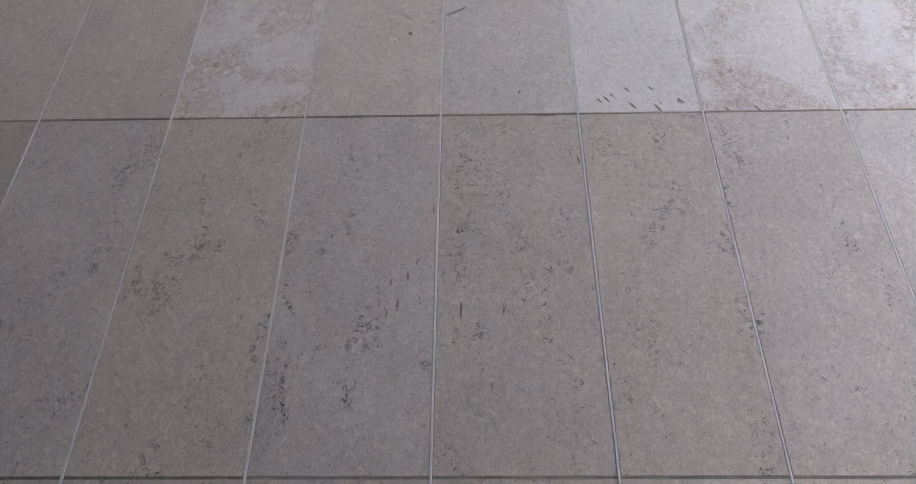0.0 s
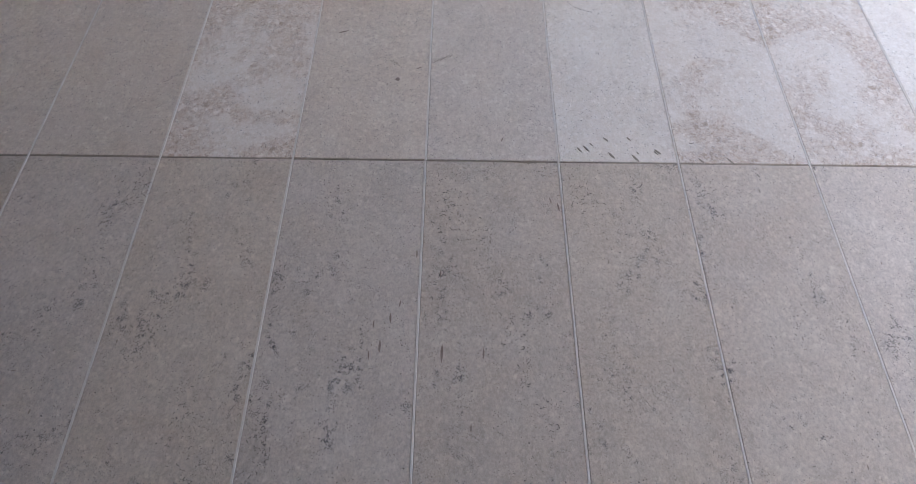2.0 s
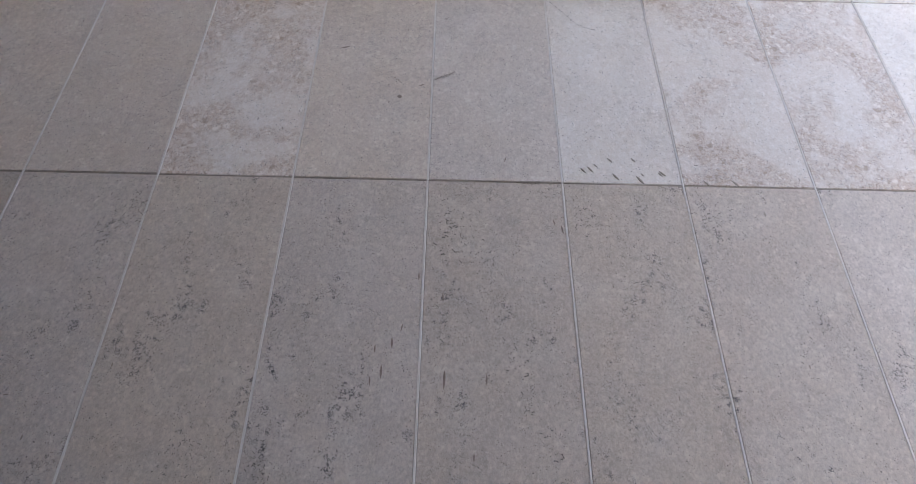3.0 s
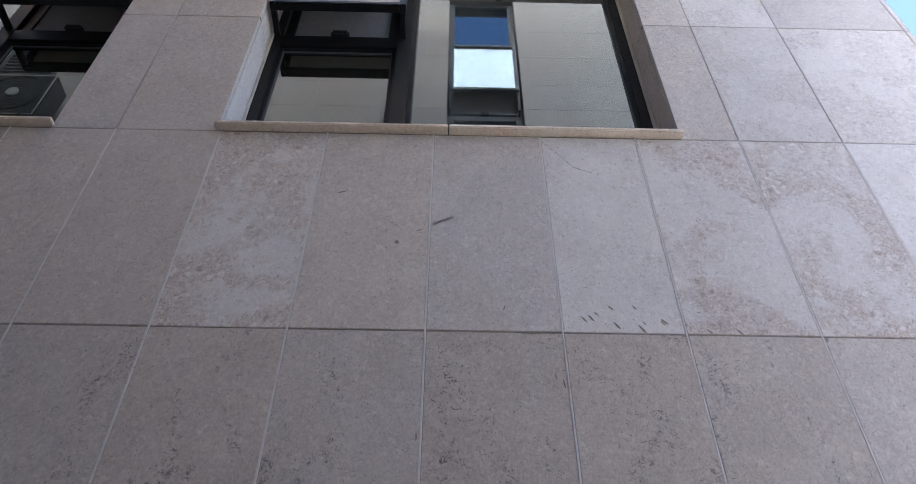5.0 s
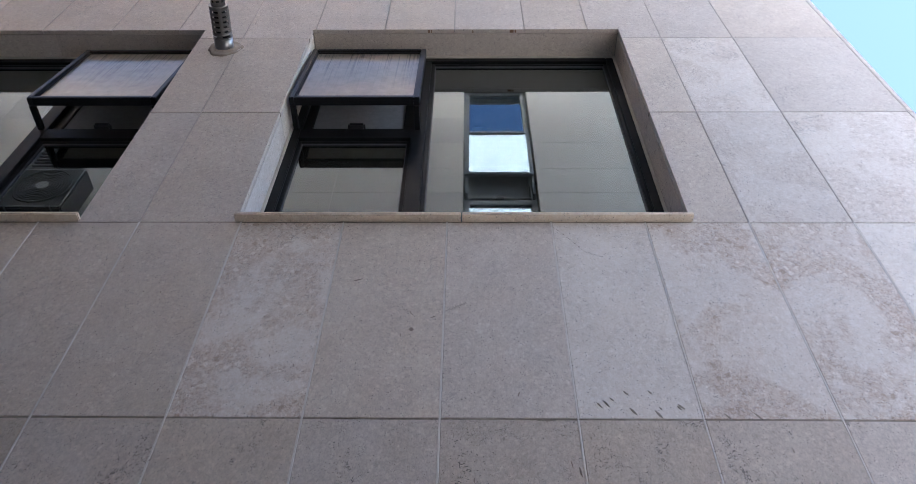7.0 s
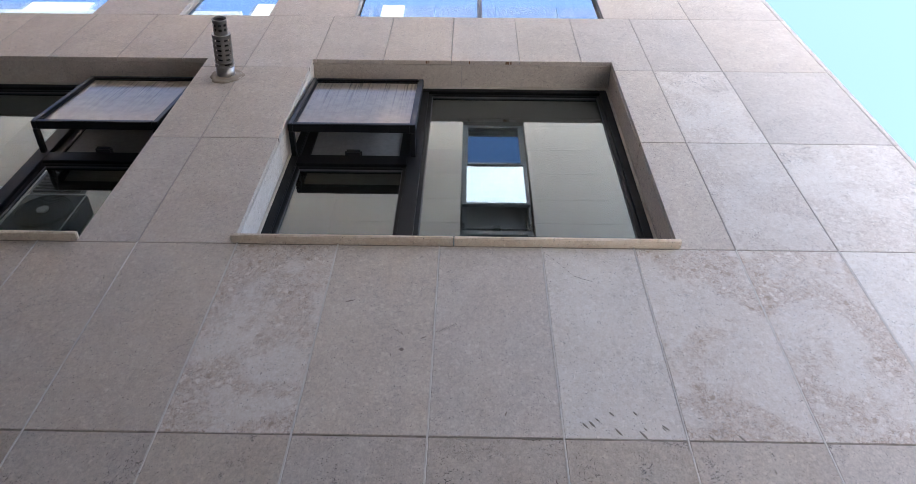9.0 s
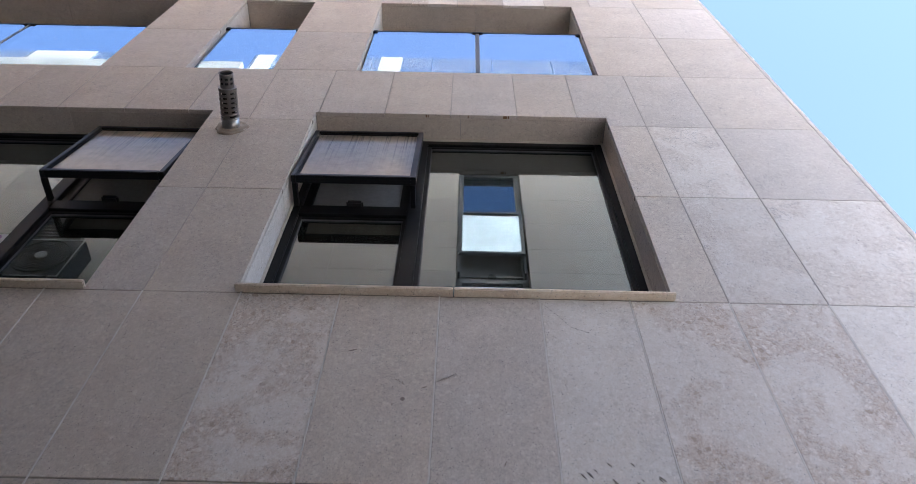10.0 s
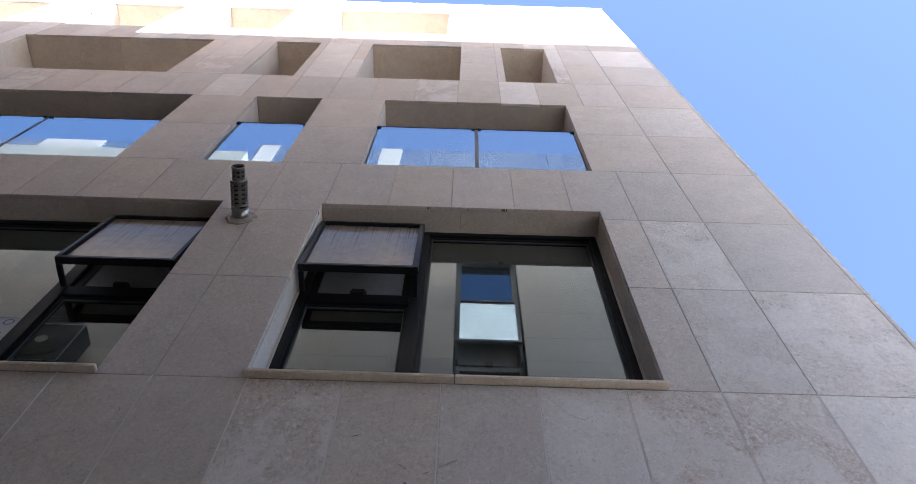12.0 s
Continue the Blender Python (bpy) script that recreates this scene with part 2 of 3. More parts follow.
def glass(name, tint, normal_gloss, dirt=0.0, streaks=False, shine=(0.80, 0.93, 0.96), blur=0.012):
    """A coated pane: clear where it is faced, glossy at a slant, with a film of dirt that lets light through."""
    k = Mat(name)
    lw = k.n("LayerWeight", Blend=0.5)
    gloss = k.math("ADD", normal_gloss, k.math("MULTIPLY", k.math("POWER", lw.outputs["Facing"], 5.0), 1.0 - normal_gloss), True)
    tr = k.n("BsdfTransparent")
    tr.inputs[0].default_value = (*tint, 1)
    gl = k.n("BsdfGlossy", Roughness=blur)
    gl.inputs[0].default_value = (*shine, 1)
    ms = k.n("MixShader")
    k.link(gloss, ms.inputs[0])
    k.link(tr.outputs[0], ms.inputs[1])
    k.link(gl.outputs[0], ms.inputs[2])
    out = ms.outputs[0]
    if dirt:
        v = k.coords((1, 1, 1))
        f = k.math("MULTIPLY", k.ramp(k.noise(v, 14.0, 6, 0.7), [(0.3, 0.75), (0.75, 1.0)]), dirt)
        df = k.n("BsdfDiffuse")
        col = (0.64, 0.53, 0.41)
        if streaks:
            s = k.ramp(k.noise(k.coords((46, 46, 0.9)), 1.5, 5, 0.7), [(0.50, 0.0), (0.66, 1.0)])
            tc = k.n("TexCoord")
            sep = k.n("SeparateXYZ")
            k.link(tc.outputs["Generated"], sep.inputs[0])
            s = k.math("MULTIPLY", s, k.ramp(sep.outputs["Z"], [(0.15, 0.05), (0.55, 0.35), (0.95, 1.0)]))
            k.link(k.mix(s, col, (0.22, 0.20, 0.18)), df.inputs[0])
        else:
            df.inputs[0].default_value = (*col, 1)
        body = df.outputs[0]
        if streaks:
            tl = k.n("BsdfTranslucent")
            k.link(k.mix(s, (0.66, 0.55, 0.44), (0.27, 0.23, 0.19)), tl.inputs[0])
            mb = k.n("MixShader")
            mb.inputs[0].default_value = 0.35
            k.link(body, mb.inputs[1])
            k.link(tl.outputs[0], mb.inputs[2])
            body = mb.outputs[0]
        m2 = k.n("MixShader")
        k.link(f, m2.inputs[0])
        k.link(out, m2.inputs[1])
        k.link(body, m2.inputs[2])
        out = m2.outputs[0]
    k.link(out, k.t.nodes["Material Output"].inputs["Surface"])
    return k.m


GLASS = glass("window_glass", (0.20, 0.225, 0.225), 0.21, 0.02)
GLASS_SASH = glass("dirty_glass", (0.36, 0.36, 0.35), 0.12, 0.56, True, (0.80, 0.79, 0.77), 0.12)
GLASS_RAIL = glass("balustrade_glass", (0.30, 0.36, 0.40), 0.30, 0.01, shine=(0.66, 0.84, 1.0))


# ---- mesh helpers ----
def part(name, bm, material, parent=None, label=""):
    me = bpy.data.meshes.new(name)
    bm.normal_update()
    bm.to_mesh(me)
    bm.free()
    me.materials.append(material)
    ob = new(name, me)
    if parent:
        ob.parent = parent
    if label:
        ob["label"] = label
    return ob


def thing(name, at, label, category, group="", kind=""):
    ob = new(name)
    ob.location = at
    ob.empty_display_size = 0.1
    return tagged(ob, label, category, group, kind)


def add_box(bm, x0, x1, y0, y1, z0, z1):
    vs = [bm.verts.new((x, y, z)) for x in (x0, x1) for y in (y0, y1) for z in (z0, z1)]
    for f in ((0, 1, 3, 2), (4, 6, 7, 5), (0, 4, 5, 1), (2, 3, 7, 6), (0, 2, 6, 4), (1, 5, 7, 3)):
        bm.faces.new([vs[i] for i in f])
    return vs


def box(x0, x1, y0, y1, z0, z1, bevel=0.0):
    bm = bmesh.new()
    add_box(bm, x0, x1, y0, y1, z0, z1)
    bmesh.ops.recalc_face_normals(bm, faces=bm.faces)
    if bevel:
        bmesh.ops.bevel(bm, geom=bm.edges[:], offset=bevel, segments=2, affect="EDGES", clamp_overlap=True)
    return bm


def ring(x0, x1, z0, z1, y0, y1, w, bevel=0.003):
    """A rectangular frame of bars of width w, in one mesh."""
    bm = bmesh.new()
    for a, b, c, d in ((x0, x0 + w, z0, z1), (x1 - w, x1, z0, z1), (x0 + w, x1 - w, z0, z0 + w), (x0 + w, x1 - w, z1 - w, z1)):
        part_bm = box(a, b, y0, y1, c, d, bevel)
        me = bpy.data.meshes.new("tmp")
        part_bm.to_mesh(me)
        part_bm.free()
        bm.from_mesh(me)
        bpy.data.meshes.remove(me)
    return bm


def tube(r0, r1, y0, y1, seg=40):
    """A pipe wall along y, outer radius r0, inner radius r1."""
    bm = bmesh.new()
    rows = []
    for r, y in ((r0, y0), (r0, y1), (r1, y1), (r1, y0)):
        rows.append([bm.verts.new((r * math.cos(2 * math.pi * i / seg), y, r * math.sin(2 * math.pi * i / seg))) for i in range(seg)])
    for a in range(4):
        p, q = rows[a], rows[(a + 1) % 4]
        for i in range(seg):
            f = bm.faces.new((p[i], p[(i + 1) % seg], q[(i + 1) % seg], q[i]))
            f.smooth = a in (0, 2)
    bmesh.ops.recalc_face_normals(bm, faces=bm.faces)
    return bm


def slab_mesh(poly, thick, edge=0.0018):
    """A stone slab from its outline in x and z: front at y = 0, arrises eased, back at y = thick."""
    bm = bmesh.new()
    n = len(poly)
    inner = []
    for i in range(n):
        a, b, c = (Vector(poly[(i + d) % n]) for d in (-1, 0, 1))
        u, w = (b - a).normalized(), (c - b).normalized()
        inner.append(b + (Vector((-u.y, u.x)) + Vector((-w.y, w.x))) * edge)
    f = [bm.verts.new((p.x, 0, p.y)) for p in inner]
    m = [bm.verts.new((p[0], edge, p[1])) for p in poly]
    k = [bm.verts.new((p[0], thick, p[1])) for p in poly]
    bm.faces.new(f)
    for i in range(n):
        j = (i + 1) % n
        bm.faces.new((f[j], f[i], m[i], m[j]))
        bm.faces.new((m[j], m[i], k[i], k[j]))
    bmesh.ops.recalc_face_normals(bm, faces=bm.faces)
    return bm


# ---- plan of the front wall (x right, z up, its face at y = 0) ----
EDGE = 2.708                    # last joint before the corner
LEFT = -12.0
TOP = 17.22
ROWS = [0.0, 1.10, 2.315, 3.653, 4.838, 5.93, 7.003, 8.07, 9.14, 10.205, 11.22, 12.25, 13.29, 14.22, 15.26, 16.30, TOP]
COLS = [LEFT, -11.5, -11.0, -10.5, -10.0, -9.5, -9.0, -8.5, -8.0, -7.5, -7.0, -6.5, -6.0, -5.5, -5.0, -4.5, -4.0, -3.5, -3.0, -2.49, -2.0, -1.502, -1.004, -0.503, 0.0, 0.504, 0.959, 1.458, 1.96, EDGE]
W1, W1B = (-1.025, 1.178, 4.85, 7.15), (-4.02, -1.812, 4.85, 7.15)
LOGGIA_2 = [(-0.83, 1.245, 8.075, 10.205), (-2.312, -1.56, 8.075, 10.205), (-5.55, -3.052, 8.075, 10.205), (-7.1, -6.3, 8.075, 10.205), (-9.5, -7.4, 8.075, 10.205)]
LOGGIA_3 = [(-1.325, 0.01, 11.24, 13.29), (0.606, 1.258, 11.24, 13.29), (-2.782, -2.112, 11.24, 13.29), (-6.61, -3.735, 11.24, 13.29), (-9.6, -7.6, 11.24, 13.29)]
LOGGIA_4 = [(-2.258, -0.238, 14.21, 16.30), (-4.34, -3.09, 14.21, 16.30), (-6.48, -5.12, 14.21, 16.30), (-9.8, -7.6, 14.21, 16.30)]
OPENINGS = [W1, W1B] + LOGGIA_2 + LOGGIA_3 + LOGGIA_4
DEPTH1, DEPTHL = 0.215, 0.58     # reveals of the windows and of the loggias
GAP, GAP_UPPER = 0.0082, 0.0056      # joints of the two lowest courses in view, and of those above


def cut(cell, openings):
    """A cell less the openings: its outlines in x and z (none, a rectangle, an L)."""
    x0, x1, z0, z1 = cell
    rects = [cell]
    for a0, a1, b0, b1 in openings:
        if a1 <= x0 + 1e-4 or a0 >= x1 - 1e-4 or b1 <= z0 + 1e-4 or b0 >= z1 - 1e-4:
            continue
        left, right = max(a0, x0), min(a1, x1)
        low, high = max(b0, z0), min(b1, z1)
        full_x, full_z = right - left > x1 - x0 - 0.02, high - low > z1 - z0 - 0.06
        if full_x and full_z:
            return []
        if full_z:
            out = []
            if left - x0 > 0.02:
                out += cut((x0, left, z0, z1), openings)
            if x1 - right > 0.02:
                out += cut((right, x1, z0, z1), openings)
            return out
        if full_x:
            return [[(x0, high), (x1, high), (x1, z1), (x0, z1)]] if z1 - high > high - z0 else [[(x0, z0), (x1, z0), (x1, low), (x0, low)]]
        if low <= z0 + 1e-4:       # an opening reaches into the lower corner
            if right >= x1 - 1e-4:
                return [[(x0, z0), (left, z0), (left, high), (x1, high), (x1, z1), (x0, z1)]]
            if left <= x0 + 1e-4:
                return [[(right, z0), (x1, z0), (x1, z1), (x0, z1), (x0, high), (right, high)]]
        if left <= x0 + 1e-4:      # or into an upper corner
            return [[(x0, z0), (x1, z0), (x1, z1), (right, z1), (right, low), (x0, low)]]
        return [[(x0, z0), (x1, z0), (x1, low), (left, low), (left, z1), (x0, z1)]]
    return [[(x0, z0), (x1, z0), (x1, z1), (x0, z1)]]


def shrink(poly, d):
    n, out = len(poly), []
    for i in range(n):
        a, b, c = (Vector(poly[(i + e) % n]) for e in (-1, 0, 1))
        u, w = (b - a).normalized(), (c - b).normalized()
        p = b + (Vector((-u.y, u.x)) + Vector((-w.y, w.x))) * d
        out.append((p.x, p.y))
    return out


def core_wall(name, x0, x1, z0, z1, y0, y1, openings, material, margin=0.0):
    """A wall with its openings, in one closed mesh."""
    ops = [(a - margin, b + margin, c - margin, d + margin) for a, b, c, d in openings]
    xs = sorted({x0, x1, *[v for o in ops for v in o[:2] if x0 < v < x1]})
    zs = sorted({z0, z1, *[v for o in ops for v in o[2:] if z0 < v < z1]})
    solid = lambda i, j: 0 <= i < len(xs) - 1 and 0 <= j < len(zs) - 1 and not any(a < (xs[i] + xs[i + 1]) / 2 < b and c < (zs[j] + zs[j + 1]) / 2 < d for a, b, c, d in ops)
    bm = bmesh.new()
    memo = {}

    def v(i, j, y):
        if (i, j, y) not in memo:
            memo[i, j, y] = bm.verts.new((xs[i], y, zs[j]))
        return memo[i, j, y]

    for i in range(len(xs) - 1):
        for j in range(len(zs) - 1):
            if not solid(i, j):
                continue
            bm.faces.new((v(i, j, y0), v(i + 1, j, y0), v(i + 1, j + 1, y0), v(i, j + 1, y0)))
            bm.faces.new((v(i, j, y1), v(i, j + 1, y1), v(i + 1, j + 1, y1), v(i + 1, j, y1)))
            for di, dj, p, q in ((-1, 0, (i, j), (i, j + 1)), (1, 0, (i + 1, j + 1), (i + 1, j)), (0, -1, (i + 1, j), (i, j)), (0, 1, (i, j + 1), (i + 1, j + 1))):
                if not solid(i + di, j + dj):
                    bm.faces.new((v(*p, y0), v(*q, y0), v(*q, y1), v(*p, y1)))
    bmesh.ops.recalc_face_normals(bm, faces=bm.faces)
    return part(name, bm, material)


# ---- ground ----
bm = bmesh.new()
bmesh.ops.create_grid(bm, x_segments=1, y_segments=1, size=1500)
ground = tagged(part("ground", bm, GROUND), "grey stone-paved ground around the buildings", "ground", kind="structure")
ground.location.z = -0.12
pavement = tagged(part("pavement", box(-12.0, 14.0, -3.05, 0.0, -0.12, 0.0), PAVE), "grey stone paving of the narrow passage", "pavement", kind="structure")

# ---- the front building ----
wall_front = core_wall("wall_front", LEFT, EDGE - 0.01, 0, TOP - 0.03, 0.03, 0.30, OPENINGS, CORE, 0.03)
tagged(wall_front, "tall facade clad in beige and cream limestone slabs", "wall", kind="structure")
body = [("wall_side", box(EDGE - 0.01, EDGE + 0.01, 0.036, 9.0, 0, TOP - 0.03)), ("wall_back", box(LEFT, EDGE - 0.01, 8.7, 9.0, 0, TOP - 0.03)),
        ("wall_end", box(LEFT - 0.25, LEFT, 0.03, 9.0, 0, TOP - 0.03)), ("wall_inner", box(LEFT, EDGE - 0.01, 1.5, 1.65, 8.055, TOP - 0.9)), ("wall_room", box(LEFT, EDGE - 0.01, 3.6, 3.75, 4.45, 7.18))]
for name, bm in body:
    tagged(part(name, bm, CORE if name != "wall_inner" else PLASTER), "plain wall closing the stone-clad apartment building", "wall", kind="structure")
for z0, z1 in ((-0.1, 0.0), (4.2, 4.45), (7.18, 8.05), (10.236, 11.21), (13.32, 14.18), (16.33, 16.7)):
    tagged(part("floor", box(LEFT, EDGE - 0.01, 0.30, 8.7, z0, z1), PLASTER if z0 > 7 else CORE), "plain storey slab inside the apartment building", "floor", kind="structure")
tagged(part("roof", box(LEFT - 0.25, EDGE + 0.01, 0.30, 9.0, TOP - 0.51, TOP - 0.25), ROOFING), "pale flat roof of the apartment building", "roof", kind="structure")
tagged(part("parapet_coping", box(LEFT - 0.25, EDGE + 0.045, -0.02, 0.34, TOP, TOP + 0.035, 0.006), SILL), "thin pale stone coping along the roof edge", "coping", kind="structure")


# ---- windows ----
def window(name, x0, x1, z0, z1, flip, label):
    """A black aluminium window: a wide fixed pane, a fixed lower pane, and above that a top-hung sash that stands open."""
    g = DEPTH1
    fx = lambda a, b: (a, b) if not flip else (x0 + x1 - b, x0 + x1 - a)
    win = tagged(new(name), label, "window", kind="structure")
    win.location = ((x0 + x1) / 2, g, z0)
    m = Matrix.Translation(win.location).inverted()

    def p(nm, bm, mat, parent=win, lb=""):
        if parent is win:
            bmesh.ops.transform(bm, matrix=m, verts=bm.verts)
        return part(nm, bm, mat, parent, lb)

    ring_frame = p("window_frame", ring(x0 + 0.014, x1 - 0.014, z0 + 0.03, z1 - 0.016, g, g + 0.09, 0.055, 0.004), FRAME, lb="black powder-coated aluminium frame")
    p("perimeter_seal", ring(x0 + 0.0015, x1 - 0.0015, z0 + 0.02, z1 - 0.0015, g - 0.010, g + 0.03, 0.016, 0.003), SILL, lb="cream sealant strip round the frame")
    mul = x0 + 0.77
    a, b = fx(mul, mul + 0.088)
    p("mullion", box(a, b, g - 0.002, g + 0.088, z0 + 0.092, z1 - 0.074, 0.003), FRAME)
    a, b = fx(x0 + 0.066, mul)
    p("transom", box(a, b, g - 0.001, g + 0.087, z0 + 1.142, z0 + 1.25, 0.003), FRAME)
    # wide fixed pane with its bead and gasket line
    a, b = fx(mul + 0.088, x1 - 0.066)
    p("bead", ring(a, b, z0 + 0.092, z1 - 0.074, g + 0.018, g + 0.08, 0.026, 0.003), FRAME)
    p("gasket", ring(a + 0.026, b - 0.026, z0 + 0.118, z1 - 0.10, g + 0.026, g + 0.07, 0.006, 0.001), GASKET)
    pane = p("pane", box(a + 0.026, b - 0.026, g + 0.036, g + 0.044, z0 + 0.118, z1 - 0.10), GLASS, lb="large fixed pane mirroring the wall opposite")
    # lower pane
    a, b = fx(x0 + 0.066, mul)
    p("bead", ring(a, b, z0 + 0.092, z0 + 1.142, g + 0.018, g + 0.08, 0.024, 0.003), FRAME)
    p("gasket", ring(a + 0.024, b - 0.024, z0 + 0.116, z0 + 1.118, g + 0.026, g + 0.07, 0.005, 0.001), GASKET)
    p("pane", box(a + 0.024, b - 0.024, g + 0.036, g + 0.044, z0 + 0.116, z0 + 1.118), GLASS)
    # insect screen in the open upper part
    p("screen_frame", ring(a, b, z0 + 1.25, z1 - 0.074, g + 0.03, g + 0.07, 0.06, 0.003), FRAME)
    p("insect_screen", box(a + 0.06, b - 0.06, g + 0.045, g + 0.05, z0 + 1.31, z1 - 0.134), MESH, lb="fine dark insect screen")
    c = (a + b) / 2
    hb = box(c - 0.055, c + 0.055, g - 0.03, g + 0.03, z0 + 1.255, z0 + 1.29, 0.012)
    p("handle", hb, HANDLE, lb="black moulded window handle")
    # the open sash
    a, b = fx(x0 + 0.018, x0 + 0.826)
    w, h, tilt = b - a, 0.90, -5.6
    s0 = Vector((a, -0.008, z0 + 1.252))
    sm = m @ Matrix.Translation(s0) @ pose(0, 0, 0, tilt, 0, 0)
    sash = part("sash", ring(0, w, 0, h, 0, 0.055, 0.034, 0.004), FRAME, win, "outward-opened sash with dirt-streaked glass")
    sash.matrix_local = sm
    part("bead", ring(0.034, w - 0.034, 0.034, h - 0.034, 0.012, 0.05, 0.008, 0.002), FRAME, sash)
    part("pane", box(0.042, w - 0.042, 0.022, 0.030, 0.042, h - 0.042), GLASS_SASH, sash, "dusty pane with vertical dirt streaks")
    for xa in (a + 0.004, b - 0.036):
        p("stay_arm", box(xa, xa + 0.032, 0.045, g + 0.004, z0 + 1.238, z0 + 1.274, 0.003), FRAME, win)
        p("hinge_arm", box(xa + 0.008, xa + 0.024, 0.150, g + 0.004, z1 - 0.155, z1 - 0.13, 0.002), FRAME, win)
    return win


def sill(x0, x1, z, joint):
    s = thing("window_sill", ((x0 + x1) / 2, 0, z), "projecting pale limestone window sill in two lengths", "window sill", "window sills", "structure")
    for a, b in ((x0 - 0.012, joint - 0.003), (joint + 0.003, x1 + 0.012)):
        bm = box(a - (x0 + x1) / 2, b - (x0 + x1) / 2, -0.042, DEPTH1 + 0.03, -0.021, 0.0, 0.004)
        part("sill_slab", bm, STONE["cream"], s)


window("window_1", *W1, False, "black aluminium window with its small sash standing open")
window("window_2", *W1B, True, "black aluminium window with open sash beside the steel flue")
sill(W1[0], W1[1], 4.868, 0.07)
sill(W1B[0], W1B[1], 4.868, -2.95)


# ---- printed sticker on the wide pane beside the flue ----
PAPER = simple("printed_paper", (0.46, 0.48, 0.53), (0.56, 0.58, 0.63), 40, 0.5)
PRINT_BLUE = simple("blue_print", (0.08, 0.14, 0.34), (0.12, 0.20, 0.42), 60, 0.5)
PRINT_VIOLET = simple("violet_print", (0.24, 0.12, 0.34), (0.32, 0.18, 0.42), 60, 0.5)
note = thing("sticker", (-2.80, DEPTH1 + 0.0355, 5.42), "pale blue printed sticker on the window pane", "sticker")
part("sheet", box(-0.12, 0.095, -0.0012, 0.0, 0.0, 0.31, 0.0004), PAPER, note)
ringbm = tube(0.034, 0.024, -0.0026, -0.0014, 28)
bmesh.ops.translate(ringbm, vec=(0.03, 0, 0.262), verts=ringbm.verts)
part("printed_ring", ringbm, PRINT_VIOLET, note)
for i, w in enumerate((0.10, 0.16, 0.13, 0.15)):
    part("printed_bar", box(-0.10, -0.10 + w, -0.0026, -0.0014, 0.03 + 0.035 * i, 0.042 + 0.035 * i), PRINT_BLUE, note)

# ---- steel flue ----
def perforated(r, ys, seg, holes):
    """A pipe wall along y with faces left out where holes(i, j) says so."""
    bm = bmesh.new()
    rows = [[bm.verts.new((r * math.cos(2 * math.pi * i / seg), y, r * math.sin(2 * math.pi * i / seg))) for i in range(seg)] for y in ys]
    for j in range(len(ys) - 1):
        for i in range(seg):
            if not holes(i, j):
                f = bm.faces.new((rows[j][i], rows[j][(i + 1) % seg], rows[j + 1][(i + 1) % seg], rows[j + 1][i]))
                f.smooth = True
    bmesh.ops.solidify(bm, geom=bm.faces[:], thickness=0.0015)
    return bm


flue = thing("flue_terminal", (-1.585, 0, 6.83), "stainless steel flue pipe with slotted end through the stone", "flue pipe")
flue.rotation_euler = (0, 0, radians(3.2))
bm = bmesh.new()
rings = []
for r, y in ((0.060, -0.020), (0.074, -0.010), (0.098, -0.006), (0.110, -0.009), (0.117, -0.004), (0.122, 0.004)):
    rings.append([bm.verts.new(((r * q + dx) * math.cos(a), y - 0.0015 * math.sin(7 * a), (r * q + dx) * math.sin(a)))
                  for a in (2 * math.pi * i / 48 for i in range(48))
                  for q, dx in [(1 + 0.05 * (r > 0.07) * math.sin(3 * a + 0.7) + 0.03 * (r > 0.09) * math.sin(8 * a), 0.008 * (r > 0.09) * math.cos(a - 0.4))]])
for p0, p1 in zip(rings, rings[1:]):
    for i in range(48):
        bm.faces.new((p0[i], p0[(i + 1) % 48], p1[(i + 1) % 48], p1[i])).smooth = True
bmesh.ops.recalc_face_normals(bm, faces=bm.faces)
part("collar", bm, COLLAR, flue, "smeared beige silicone collar")
pipe = part("pipe", tube(0.063, 0.059, -0.088, 0.03), STEEL, flue)
for y in (-0.088, -0.118):
    part("band", tube(0.0665, 0.0605, y - 0.007, y + 0.002), STEEL, pipe)
ys = [-0.092 - 0.0115 * i for i in range(20)]
part("slotted_sleeve", perforated(0.063, ys, 48, lambda i, j: j % 3 == 1 and j > 2 and i % 8 < 5 or j == 1 and i % 12 in (2, 3, 4, 5, 6, 7, 8)), STEEL, flue, "sleeve cut with rows of dark slots")
part("shoulder", tube(0.063, 0.046, -0.314, -0.308), STEEL, flue)
ys = [-0.31 - 0.008 * i for i in range(14)]
part("end_piece", perforated(0.048, ys, 56, lambda i, j: j in (4, 5) and i % 7 < 4 or j in (8, 9) and i % 7 < 4), STEEL, flue, "narrow end with round holes")
part("end_rim", tube(0.0505, 0.0465, -0.418, -0.410), STEEL, flue)
part("inner_pipe", tube(0.040, 0.037, -0.405, 0.0), STEEL_DARK, flue)


# ---- glass balustrades of the loggias ----
def balustrade(x0, x1, zb, post_at):
    y, zt = 0.052, 9.352
    rail = thing("glass_balustrade", ((x0 + x1) / 2, y, zb), "sky-mirroring glass balustrade panel with dark clamps", "balustrade", "loggia balustrades")
    cx = (x0 + x1) / 2
    edges = [x0 + 0.02] + ([post_at] if post_at is not None else []) + [x1 - 0.02]
